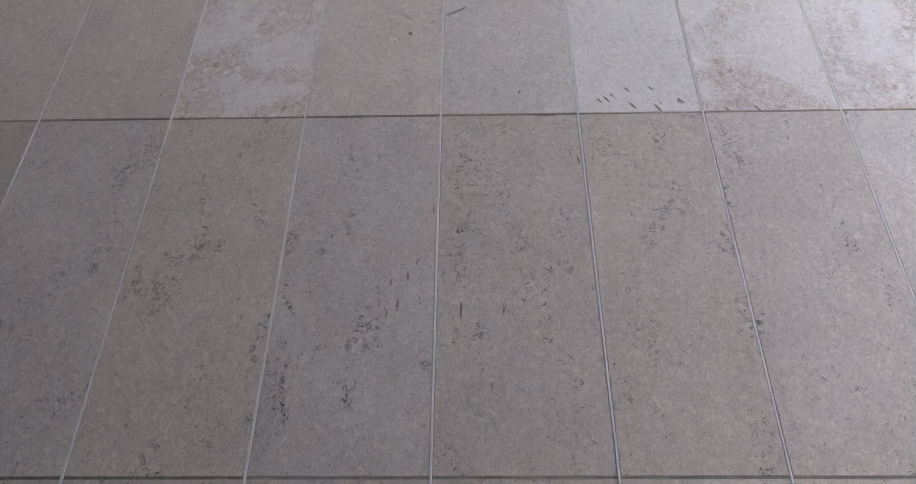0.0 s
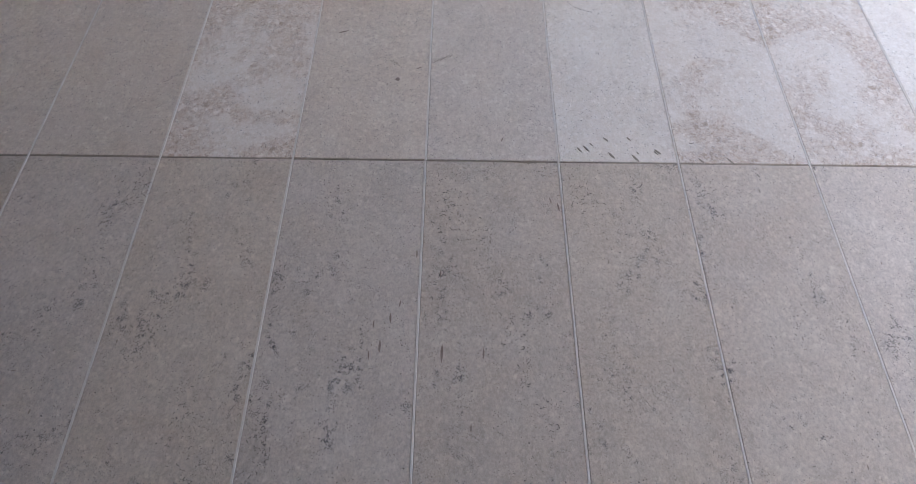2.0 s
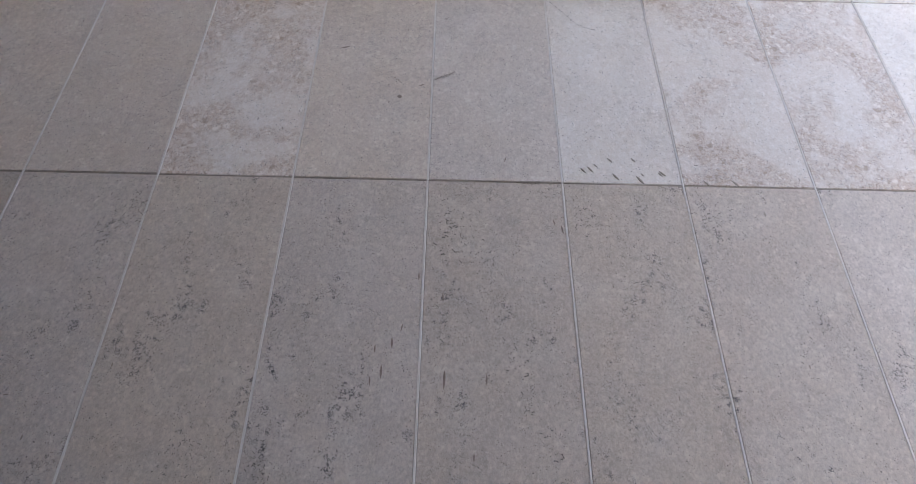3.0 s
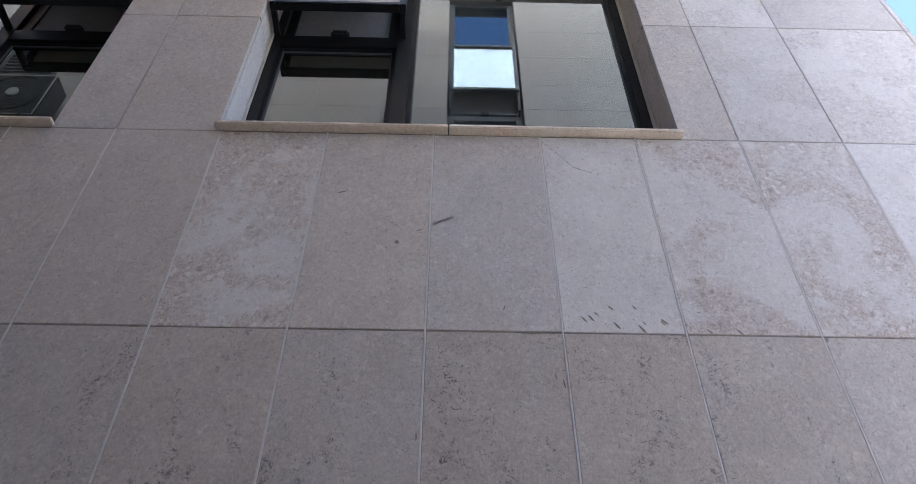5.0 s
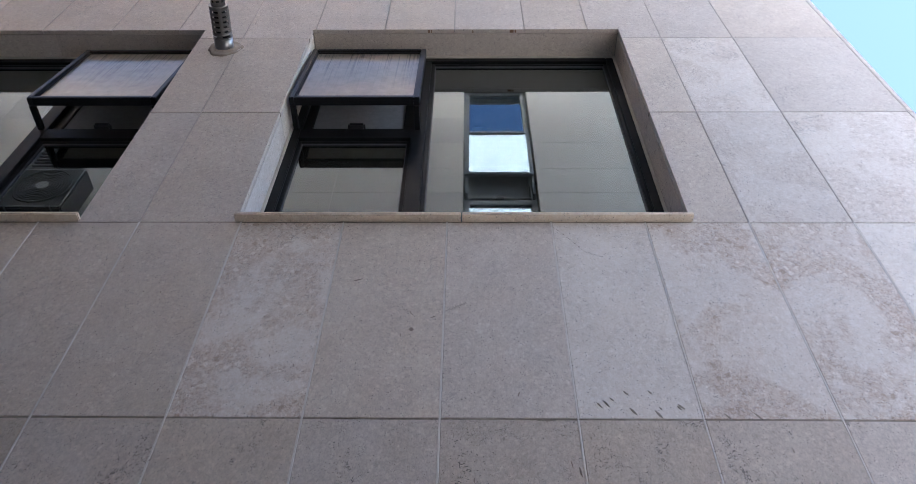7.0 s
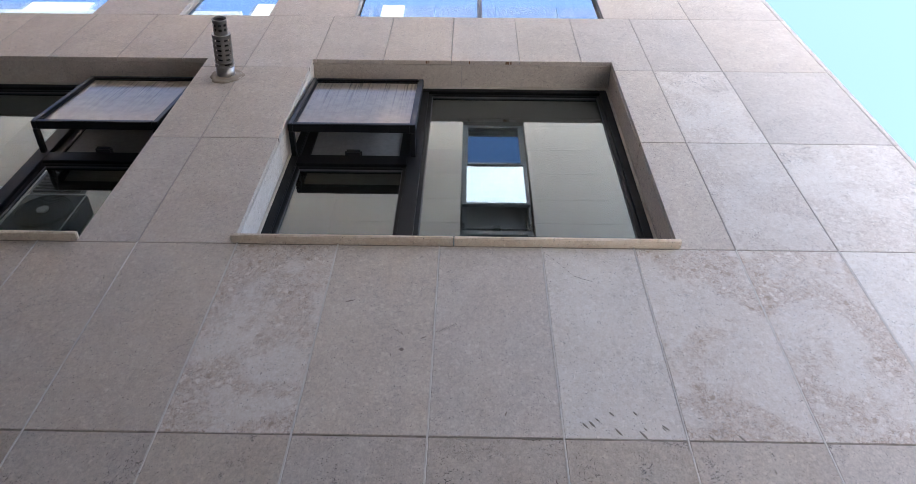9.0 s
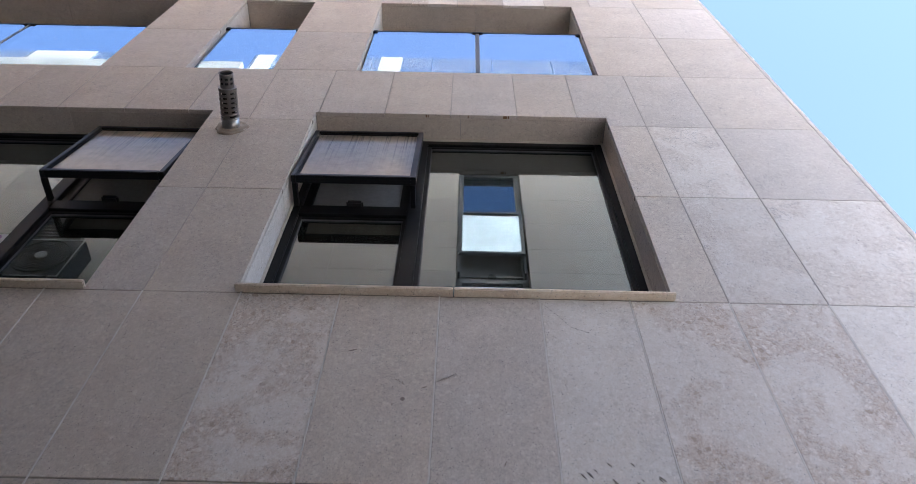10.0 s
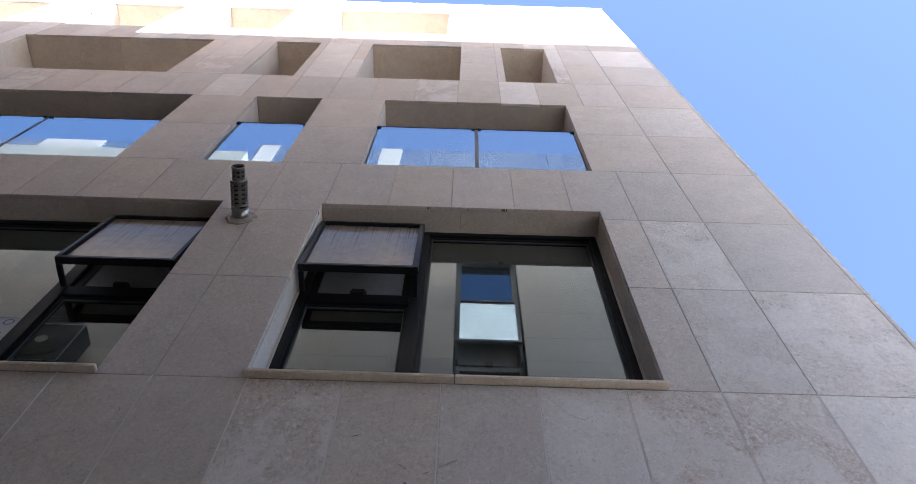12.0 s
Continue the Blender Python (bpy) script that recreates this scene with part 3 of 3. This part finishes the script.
    for i, (a, b) in enumerate(zip(edges, edges[1:])):
        ga, gb = a + (0.02 if i else 0.0), b - (0.02 if i < len(edges) - 2 else 0.0)
        pane = part("pane", box(ga - cx, gb - cx, 0, 0.012, 0.012, zt - zb), GLASS_RAIL, rail)
        part("top_trim", box(ga - cx, gb - cx, -0.004, 0.016, zt - zb + 0.001, zt - zb + 0.016, 0.003), FRAME, pane)
    ends = [(x0 - cx, x0 + 0.045 - cx), (x1 - 0.045 - cx, x1 - cx)]
    for a, b in ends:
        part("clamp", box(a, b, -0.012, 0.024, zt - zb - 0.035, zt - zb + 0.006, 0.004), FRAME, rail)
    if post_at is not None:
        part("post", box(post_at - 0.018 - cx, post_at + 0.018 - cx, -0.004, 0.05, 0.0, zt - zb + 0.004, 0.004), HANDLE, rail, "slim dark metal post")
        part("clamp", box(post_at - 0.055 - cx, post_at + 0.055 - cx, -0.012, 0.024, zt - zb - 0.02, zt - zb + 0.012, 0.004), FRAME, rail)
    return rail


for (a, b, c, d), post in zip(LOGGIA_2, (0.215, None, -4.30, None, -8.45)):
    balustrade(a, b, c, post)

# ---- the building across the passage ----
OPP, OPP_TOP, STEP = -3.05, 16.5, -4.56
OWIN = (0.03, 1.03, 8.9, 13.3)
wall_opp = core_wall("wall_opposite", LEFT, 3.36, 0, OPP_TOP, -0.30, -0.03, [OWIN], PALE, 0.0)
wall_opp.location.y = OPP
tagged(wall_opp, "facade of the facing building in pale limestone slabs", "wall", kind="structure")
for nm, bm in (("wall_opposite_side", box(3.06, 3.36, OPP - 9, OPP - 0.3, 0, OPP_TOP)), ("wall_opposite_back", box(LEFT, 3.36, OPP - 9.3, OPP - 9, 0, OPP_TOP)),
               ("wall_opposite_inner", box(LEFT, 3.06, OPP - 2.6, OPP - 2.4, 0, OPP_TOP - 0.4)), ("wall_opposite_parapet", box(LEFT, STEP, OPP - 0.3, OPP - 0.005, OPP_TOP + 0.001, OPP_TOP + 0.66))):
    tagged(part(nm, bm, CREAM), "plain pale wall of the facing building", "wall", kind="structure")
tagged(part("roof_opposite", box(LEFT, 3.06, OPP - 9, OPP - 0.3, OPP_TOP - 0.4, OPP_TOP - 0.15), ROOFING), "pale flat roof of the facing building", "roof", kind="structure")
# added out of view: cuts low sky light coming in from the right
tagged(part("wall_street_far", box(13.0, 13.4, -24, 24, -0.12, 6.8), PALE), "unseen plain wall added to hold back low sky light from the right", "wall", kind="structure")
# this one is added too, to keep the left end darker
tagged(part("wall_passage_end", box(-9.4, -9.1, OPP + 0.003, -0.006, 0.001, 13.0), CORE), "unseen plain wall added to darken the left of the passage", "wall", kind="structure")

ow = tagged(new("window_3"), "tall narrow window in the facing building, sash open", "window", kind="structure")
ow.location = (0.53, OPP - 0.15, OWIN[2])
om = Matrix.Translation(ow.location).inverted()
GLASS_OPP = glass("solar_glass", (0.30, 0.32, 0.34), 0.56, 0.0, shine=(0.70, 0.86, 1.0))
GLASS_STREAK = glass("streaked_glass", (0.30, 0.32, 0.34), 0.44, 0.22, True, (0.68, 0.86, 1.0), 0.07)
FRAME_OPP = simple("grey_aluminium", (0.13, 0.145, 0.15), (0.18, 0.195, 0.20), 60, 0.45)


def op(nm, bm, mat, lb=""):
    bmesh.ops.transform(bm, matrix=om, verts=bm.verts)
    return part(nm, bm, mat, ow, lb)


oy = OPP - 0.15
op("window_frame", ring(0.034, 1.026, 8.904, 13.296, oy - 0.08, oy, 0.085), FRAME_OPP)
for z in (10.14, 11.84):
    op("transom", box(0.119, 0.941, oy - 0.078, oy - 0.002, z, z + 0.10, 0.003), FRAME_OPP)
op("pane", box(0.119, 0.941, oy - 0.045, oy - 0.035, 8.99, 10.14), GLASS_OPP)
op("pane", box(0.119, 0.941, oy - 0.045, oy - 0.035, 11.94, 13.21), GLASS_OPP)
op("insect_screen", box(0.119, 0.941, oy - 0.07, oy - 0.06, 10.24, 11.84), MESH)
sb = ring(0.06, 1.0, 10.655, 11.80, oy + 0.10, oy + 0.15, 0.05)
op("sash", sb, FRAME_OPP)
op("pane", box(0.11, 0.95, oy + 0.12, oy + 0.128, 10.705, 11.75), GLASS_STREAK, "bright pane of the open sash")
for xa in (0.062, 0.968):
    op("stay_arm", box(xa, xa + 0.03, oy - 0.002, oy + 0.11, 10.24, 10.66, 0.003), FRAME_OPP)
op("handle_bar", box(0.10, 0.96, oy - 0.02, oy + 0.01, 10.262, 10.29, 0.004), FRAME_OPP)
op("handle", box(0.47, 0.58, oy - 0.02, oy + 0.03, 10.245, 10.32, 0.01), HANDLE)

# glass balustrade along the facing roof terrace, with translucent panels added for sunlit patches
GLASS_CLEAR = glass("clear_glass", (0.93, 0.95, 0.97), 0.06, 0.16)


def make_patch_glass():
    """Translucent glass of the added panels, which glow as sunlit patches."""
    k = Mat("patch_glass")
    col = k.ramp(k.noise(k.coords(), 60.0, 5, 0.7), [(0.3, (0.66, 0.60, 0.54)), (0.7, (0.76, 0.70, 0.64))])
    df, tl, ms = k.n("BsdfDiffuse"), k.n("BsdfTranslucent"), k.n("MixShader")
    k.link(col, df.inputs[0])
    k.link(col, tl.inputs[0])
    ms.inputs[0].default_value = 0.13
    k.link(df.outputs[0], ms.inputs[1])
    k.link(tl.outputs[0], ms.inputs[2])
    k.link(ms.outputs[0], k.t.nodes["Material Output"].inputs["Surface"])
    return k.m


PATCH_GLASS = make_patch_glass()


def roof_balustrade(x0, bays, low, high, rail, patches):
    """Glass bays of 1.28 m between slim posts with a clamp each; last argument: stretches of added sunlit-patch panels.
    """
    y = OPP - 0.12
    tr = thing("roof_balustrade", (x0, y, low), "glass balustrade with added sunlit-patch panels along the facing roof edge", "balustrade", "roof balustrades")
    for i in range(bays):
        a = i * 1.28
        part("pane", box(a + 0.02, a + 1.26, 0.0, 0.012, 0.02, high - low), GLASS_CLEAR, tr)
        part("post", box(a - 0.007, a + 0.007, -0.01, 0.022, 0.0, high - low + 0.01, 0.002), FRAME_OPP, tr)
        part("clamp", box(a - 0.085, a + 0.085, 0.023, 0.04, rail - low, rail - low + 0.022, 0.004), FRAME_OPP, tr)
        part("rail", box(a + 0.02, a + 1.26, 0.014, 0.026, rail - low + 0.008, rail - low + 0.022, 0.003), FRAME_OPP, tr)
    for a, b in patches:
        f = part("etched_pane", box(a - x0, b - x0, 0.028, 0.034, rail - low + 0.04, high - low - 0.02), PATCH_GLASS, tr, "translucent panel added to make a sunlit patch")
        f.visible_shadow = False
    return tr


roof_balustrade(STEP + 0.1, 6, OPP_TOP + 0.001, 17.88, 16.66, [(-4.4, -4.0), (-1.73, -1.26)])
roof_balustrade(-11.9, 5, OPP_TOP + 0.662, 17.88, 17.2, [(-9.25, -7.9)])

# air-conditioning unit and louvre on the facing wall
# casing darkened in colour to stand for its dim mirrored look
AC_DIMMED = simple("dimmed_casing_steel", (0.035, 0.037, 0.04), (0.055, 0.058, 0.06), 50, 0.5)
ac = thing("air_conditioner", (-5.29, OPP, 9.36), "outdoor air-conditioning unit with round fan grille", "air conditioner")
part("casing", box(-0.41, 0.41, 0.04, 0.36, 0.0, 0.86, 0.02), AC_DIMMED, ac)
fan = part("fan_recess", tube(0.36, 0.34, 0.355, 0.375), HANDLE, ac)
fan.location.z = 0.46
for r in (0.31, 0.275, 0.24, 0.205, 0.17, 0.135, 0.10):
    part("grille_ring", tube(r, r - 0.008, 0.366, 0.374), GASKET, fan)
bm = bmesh.new()
bmesh.ops.create_cone(bm, cap_ends=True, segments=32, radius1=0.078, radius2=0.07, depth=0.02, matrix=Matrix.Translation((0, 0.378, 0)) @ Matrix.Rotation(math.pi / 2, 4, "X"))
part("fan_hub", bm, AC_WHITE, fan, "round pale fan hub")
part("rim", ring(-0.405, 0.405, 0.01, 0.85, 0.358, 0.368, 0.018), AC_WHITE, ac, "pale edge of the casing")
for x in (-0.30, 0.26):
    part("bracket", box(x, x + 0.04, 0.0, 0.40, -0.04, -0.001, 0.003), GASKET, ac)
lv = thing("louvre_panel", (-5.98, OPP, 10.45), "dark slatted ventilation louvre on the facing wall", "louvre")
part("louvre_frame", ring(-0.05, 0.72, 0.12, 1.2, -0.004, 0.05, 0.04), LOUVRE, lv)
for i in range(12):
    bm = box(-0.01, 0.68, 0.0, 0.045, 0.185 + i * 0.08, 0.21 + i * 0.08, 0.002)
    part("slat", bm, LOUVRE, lv)

# ---- small chips, scratches and stains in the cladding ----
def lens(bm, x, z, length, width, turn):
    """A slim spindle-shaped mark lying on the stone."""
    n = 10
    ca, sa = math.cos(turn), math.sin(turn)
    vs = []
    for i in range(n):
        a = 2 * math.pi * i / n
        u = math.cos(a) * length / 2
        w = math.sin(a) * abs(math.sin(a)) * width / 2 * random.uniform(0.7, 1.2)
        vs.append(bm.verts.new((x + u * ca - w * sa, -0.0016, z + u * sa + w * ca)))
    vs.reverse()
    f = bm.faces.new(vs)
    r = bmesh.ops.extrude_face_region(bm, geom=[f])
    bmesh.ops.translate(bm, vec=(0, 0.002, 0), verts=[v for v in r["geom"] if isinstance(v, bmesh.types.BMVert)])


random.seed(4)
bm = bmesh.new()
for x, z, l in ((0.589, 3.717, 0.045), (0.615, 3.724, 0.05), (0.637, 3.745, 0.028), (0.694, 3.776, 0.036), (0.709, 3.689, 0.055), (0.785, 3.779, 0.032), (0.799, 3.676, 0.06), (0.888, 3.712, 0.045), (0.880, 3.705, 0.03), (0.811, 3.703, 0.02), (1.047, 3.668, 0.04), (1.158, 3.668, 0.05)):
    lens(bm, x, z, l * 0.74, l * 0.16, radians(random.uniform(-58, -46)))
for i in range(7):       # a crooked crack
    lens(bm, -0.173 + 0.0085 * i + random.uniform(-0.003, 0.003), 4.237 - 0.009 * i + random.uniform(-0.003, 0.003), 0.010, 0.0022, radians(-45 + random.uniform(-50, 50)))
for i in range(18):      # a fringed scratch across a joint
    x = 0.012 + 0.0048 * i
    lens(bm, x, 4.215 + 0.6 * (x - 0.008), random.uniform(0.008, 0.022), 0.0013, radians(random.uniform(-75, -50)))
line = [(0.512, 4.80), (0.545, 4.755), (0.59, 4.69), (0.64, 4.615), (0.68, 4.592), (0.73, 4.572)]      # crack below the sill
for (xa, za), (xb, zb) in zip(line, line[1:]):
    for i in range(3):
        u = i / 3 + random.uniform(0, 0.2)
        lens(bm, xa + (xb - xa) * u, za + (zb - za) * u + random.uniform(-0.003, 0.003), 0.011, 0.0006, math.atan2(zb - za, xb - xa) + random.uniform(-0.3, 0.3))
for i in range(14):
    lens(bm, 0.335 + 0.006 * i, 3.648 + random.uniform(-0.003, 0.004), random.uniform(0.006, 0.016), 0.006, random.uniform(-0.3, 0.3))
tagged(part("stone_chip", bm, CHIP, wall_front, "chipped scratches and cracks in the stone"), kind="stuff")
bm = bmesh.new()
for x, z, l, t in ((-0.118, 2.85, 0.05, 90), (-0.09, 2.954, 0.04, 92), (-0.143, 2.931, 0.03, 88), (-0.15, 2.818, 0.035, 90), (0.079, 2.828, 0.065, 88), (0.068, 3.13, 0.035, 95), (-0.015, 3.214, 0.035, 90), (-0.062, 3.011, 0.03, 80), (-0.131, 4.107, 0.022, 0), (-0.384, 4.413, 0.045, 20), (0.293, 3.767, 0.03, 70), (0.21, 2.83, 0.04, 90), (0.17, 2.58, 0.03, 90), (0.487, 3.43, 0.04, 100), (0.46, 3.46, 0.03, 100), (-0.044, 4.18, 0.028, 30), (0.984, 3.082, 0.014, 10), (-1.234, 2.75, 0.016, 0), (0.709, 3.13, 0.014, 20)):
    lens(bm, x, z, l, l * 0.16 if l != 0.022 else 0.02, radians(t))
tagged(part("brown_stain", bm, STAIN, wall_front, "small brown rust-like stains on the stone"), kind="stuff")

# clusters of crooked solution pits, their shade painted dark: centre, spread across and upwards, how many
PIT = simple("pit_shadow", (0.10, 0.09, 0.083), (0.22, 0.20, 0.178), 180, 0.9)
CLUSTERS = [(-1.045, 3.49, 0.035, 0.09, 42), (-1.10, 3.14, 0.035, 0.05, 16), (-0.82, 3.06, 0.04, 0.10, 22), (-0.477, 3.10, 0.016, 0.06, 14), (0.095, 3.44, 0.045, 0.09, 46),
            (0.19, 3.32, 0.05, 0.08, 18), (0.585, 3.505, 0.045, 0.08, 40), (0.71, 3.31, 0.07, 0.09, 26), (1.04, 3.51, 0.05, 0.08, 30), (0.31, 2.91, 0.03, 0.06, 18),
            (0.34, 2.77, 0.03, 0.05, 14), (-0.68, 2.60, 0.04, 0.10, 44), (-0.446, 2.54, 0.025, 0.08, 50), (-0.60, 2.42, 0.05, 0.06, 26), (1.24, 2.95, 0.04, 0.06, 16), (0.41, 2.62, 0.03, 0.07, 16)]


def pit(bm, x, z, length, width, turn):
    """A small ragged six-sided raised patch, a hollow's shade put into its dark colour."""
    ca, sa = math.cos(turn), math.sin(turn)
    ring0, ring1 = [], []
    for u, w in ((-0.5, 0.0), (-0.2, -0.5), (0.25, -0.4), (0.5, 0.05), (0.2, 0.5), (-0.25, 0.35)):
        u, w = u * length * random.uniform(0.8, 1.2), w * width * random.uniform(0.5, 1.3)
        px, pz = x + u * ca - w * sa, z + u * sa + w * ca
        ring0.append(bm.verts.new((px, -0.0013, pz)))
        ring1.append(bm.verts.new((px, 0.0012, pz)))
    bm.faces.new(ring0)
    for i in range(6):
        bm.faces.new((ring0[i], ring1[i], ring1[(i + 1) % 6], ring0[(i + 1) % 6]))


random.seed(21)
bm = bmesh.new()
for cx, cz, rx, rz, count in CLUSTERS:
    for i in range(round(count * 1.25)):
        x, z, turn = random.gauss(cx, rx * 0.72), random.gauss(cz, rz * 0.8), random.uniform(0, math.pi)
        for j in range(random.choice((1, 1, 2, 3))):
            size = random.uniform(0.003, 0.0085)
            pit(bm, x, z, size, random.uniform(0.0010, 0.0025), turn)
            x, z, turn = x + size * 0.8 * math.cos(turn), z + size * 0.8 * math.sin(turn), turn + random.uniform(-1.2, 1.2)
tagged(part("solution_pit", bm, PIT, wall_front, "clusters of small dark patches painted as shaded pits in the stone"), kind="stuff")

RUST = simple("rust_spot", (0.16, 0.085, 0.04), (0.27, 0.16, 0.09), 140, 0.85)
bm = bmesh.new()
for x, w in ((0.40, 0.028), (0.435, 0.01), (-0.19, 0.012), (-0.17, 0.006), (0.13, 0.007)):
    add_box(bm, x, x + w, 0.004, 0.027, 7.1525, 7.1555)
tagged(part("rust_spot", bm, RUST, wall_front, "rusty spots under the lintel edge"), kind="stuff")

# ---- stone slabs, reveals and joints ----
random.seed(11)
KINDS = {(-2.0, 2.315): "beige", (-1.502, 2.315): "cool", (-1.004, 2.315): "beige", (-0.503, 2.315): "cool", (0.504, 2.315): "beige", (1.458, 2.315): "cool",
         (-2.0, 3.653): "warm", (-1.502, 3.653): "warm", (-1.004, 3.653): "mottled", (-0.503, 3.653): "warm", (0.0, 3.653): "grey", (0.504, 3.653): "white", (0.959, 3.653): "mottled", (1.458, 3.653): "mottled", (1.96, 3.653): "white",
         (1.458, 4.838): "veined", (1.96, 4.838): "veined", (1.458, 5.93): "veined", (1.96, 5.93): "grey", (1.178, 4.838): "warm", (1.178, 5.93): "warm", (1.96, 8.07): "warm", (1.96, 9.14): "grey", (1.245, 8.07): "warm", (1.245, 9.14): "warm", (1.96, 7.003): "warm", (1.458, 7.003): "grey"}


def front_slab(poly, mat, parent, y=0.0, thick=0.03, name="stone_slab"):
    cx, cz = poly[0]
    bm = slab_mesh([(x - cx, z - cz) for x, z in poly], thick)
    ob = part(name, bm, mat, parent)
    ob.location = (cx, y, cz)
    return ob


far_slabs = bmesh.new()
PIER_COLS = [LEFT, -10.7, -9.5, -7.4, -7.1, -6.3, -5.55, -3.052, -2.312, -1.56, -0.83, 1.245, 1.96, EDGE]
for z0, z1 in zip(ROWS, ROWS[1:]):
    cols = PIER_COLS if 8.0 < z0 < 10.0 else COLS
    for x0, x1 in zip(cols, cols[1:]):
        for poly in cut((x0, x1, z0, z1), OPENINGS):
            xa, xb = min(p[0] for p in poly), max(p[0] for p in poly)
            if xb - xa < 0.05:
                continue
            if x1 <= -7.9:
                a, b, c, d = xa + GAP / 2, xb - GAP / 2, min(p[1] for p in poly) + GAP / 2, max(p[1] for p in poly) - GAP / 2
                add_box(far_slabs, a, b, 0.0, 0.03, c, d)
                continue
            kind = KINDS.get((round(xa, 3), z0), KINDS.get((x0, z0)))
            if kind is None:
                kind = "plain" if z0 < 3.6 else random.choices(("warm", "mottled", "white", "grey"), (52, 6, 4, 38) if z0 < 10 else (42, 10, 16, 32))[0]
            # top courses paler than those below, as reflectors for bounced sunlight
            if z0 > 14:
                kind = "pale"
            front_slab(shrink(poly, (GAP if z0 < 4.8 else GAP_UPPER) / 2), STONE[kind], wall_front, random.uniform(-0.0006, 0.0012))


tagged(part("stone_slab_far", far_slabs, STONE["warm"], wall_front, "far slabs of the cladding"), kind="stuff")


def spans(lo, hi, holes):
    """What is left of lo..hi once the holes are taken out."""
    out, at = [], lo
    for a, b in sorted(holes):
        if a > at:
            out.append((at, min(a, hi)))
        at = max(at, b)
    if at < hi:
        out.append((at, hi))
    return [(a, b) for a, b in out if b - a > 0.01]


# rounded sealant in the upright joints, dirty mortar in the level ones
vert, upper, horiz = bmesh.new(), bmesh.new(), bmesh.new()
for z0, z1 in zip(ROWS, ROWS[1:]):
    for x in (PIER_COLS if 8.0 < z0 < 10.0 else COLS)[1:]:
        for a, b in spans(z0, z1, [(o[2], o[3]) for o in OPENINGS if o[0] - 0.01 < x < o[1] + 0.01]):
            w = 1.0 if z0 < 4.8 else 0.66
            prof = [(u * w, y) for u, y in ((-0.0041, 0.012), (-0.0040, 0.0010), (-0.0032, -0.0009), (0.0024, -0.0009), (0.0031, 0.0010), (0.0032, 0.014))]
            into = vert if z0 < 4.8 else upper
            rows = [[into.verts.new((x + u, y, z)) for u, y in prof] for z in (a, b)]
            for i in range(len(prof) - 1):
                into.faces.new((rows[0][i], rows[0][i + 1], rows[1][i + 1], rows[1][i]))
for z in ROWS[1:-1]:
    for a, b in spans(LEFT, EDGE + 0.03, [(o[0], o[1]) for o in OPENINGS if o[2] - 0.004 < z < o[3] + 0.004]):
        add_box(horiz, a, b, 0.004, 0.03, z - 0.0055, z + 0.0055)
tagged(part("joint_sealant", vert, SEAL, wall_front, "pale rounded sealant in the upright joints"), kind="stuff")
tagged(part("joint_sealant", upper, SEAL_UPPER, wall_front, "brownish sealant in the upper upright joints"), kind="stuff")
tagged(part("joint_mortar", horiz, DIRTY, wall_front, "dark weathered mortar in the level joints"), kind="stuff")

# corner strip: the edges of the slabs on the return wall
for z0, z1 in zip(ROWS, ROWS[1:]):
    part("corner_slab", box(EDGE + 0.006, EDGE + 0.036, 0.001, 0.9, z0 + 0.004, z1 - 0.004, 0.002), STONE["grey"], wall_front)

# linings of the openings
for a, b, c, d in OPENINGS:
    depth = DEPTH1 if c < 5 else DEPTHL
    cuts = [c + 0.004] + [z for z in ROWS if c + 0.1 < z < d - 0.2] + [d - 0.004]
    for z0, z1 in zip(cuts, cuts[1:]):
        # left linings whiter: skylight from the right put into their colour
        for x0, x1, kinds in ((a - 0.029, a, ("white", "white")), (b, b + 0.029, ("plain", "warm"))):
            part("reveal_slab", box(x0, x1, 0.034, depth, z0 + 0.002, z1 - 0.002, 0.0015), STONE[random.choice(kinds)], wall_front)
    half = (a + b) / 2 if b - a > (1.2 if c < 11 else 2.5) else b
    for x0, x1 in ((a, half), (half, b)):
        if x1 - x0 > 0.1:
            # upper soffits in lighter cream: missing bounced light put into the colour
            part("soffit_slab", box(x0 + 0.0012, x1 - 0.0012, 0.034, depth, d + 0.001, d + 0.029, 0.0015), STONE[random.choice(("warm", "warm") if c < 11 else ("cream", "cream"))], wall_front)
    if c > 5:
        # upper thresholds in the lighter copy, to bounce light onto the soffits
        part("threshold_slab", box(a + 0.003, b - 0.003, 0.034, depth, c - 0.028, c - 0.001, 0.0015), STONE["pale" if c > 11 else "warm"], wall_front)

# slabs of the facing wall, from the second storey up
OROWS = [8.07, 9.14, 10.2, 10.78, 11.48, 12.2, 13.0, 14.0, 15.2, 16.5]
OCOLS = [-8.0, -7.1, -6.2, -5.3, -4.4, -3.5, -2.6, -1.7, -0.83, 0.03, 1.03, 3.36]
random.seed(5)
for z0, z1 in zip(OROWS, OROWS[1:]):
    for x0, x1 in zip(OCOLS, OCOLS[1:]):
        for poly in cut((x0, x1, z0, z1), [OWIN]):
            poly = [(-x, z) for x, z in poly]
            poly.reverse()
            ob = front_slab(shrink(poly, 0.0018), STONE[random.choice(("pale", "pale", "white"))], None)
            ob.parent = wall_opp
            ob.matrix_local = Matrix.Rotation(math.pi, 4, "Z") @ Matrix.Translation(ob.location)
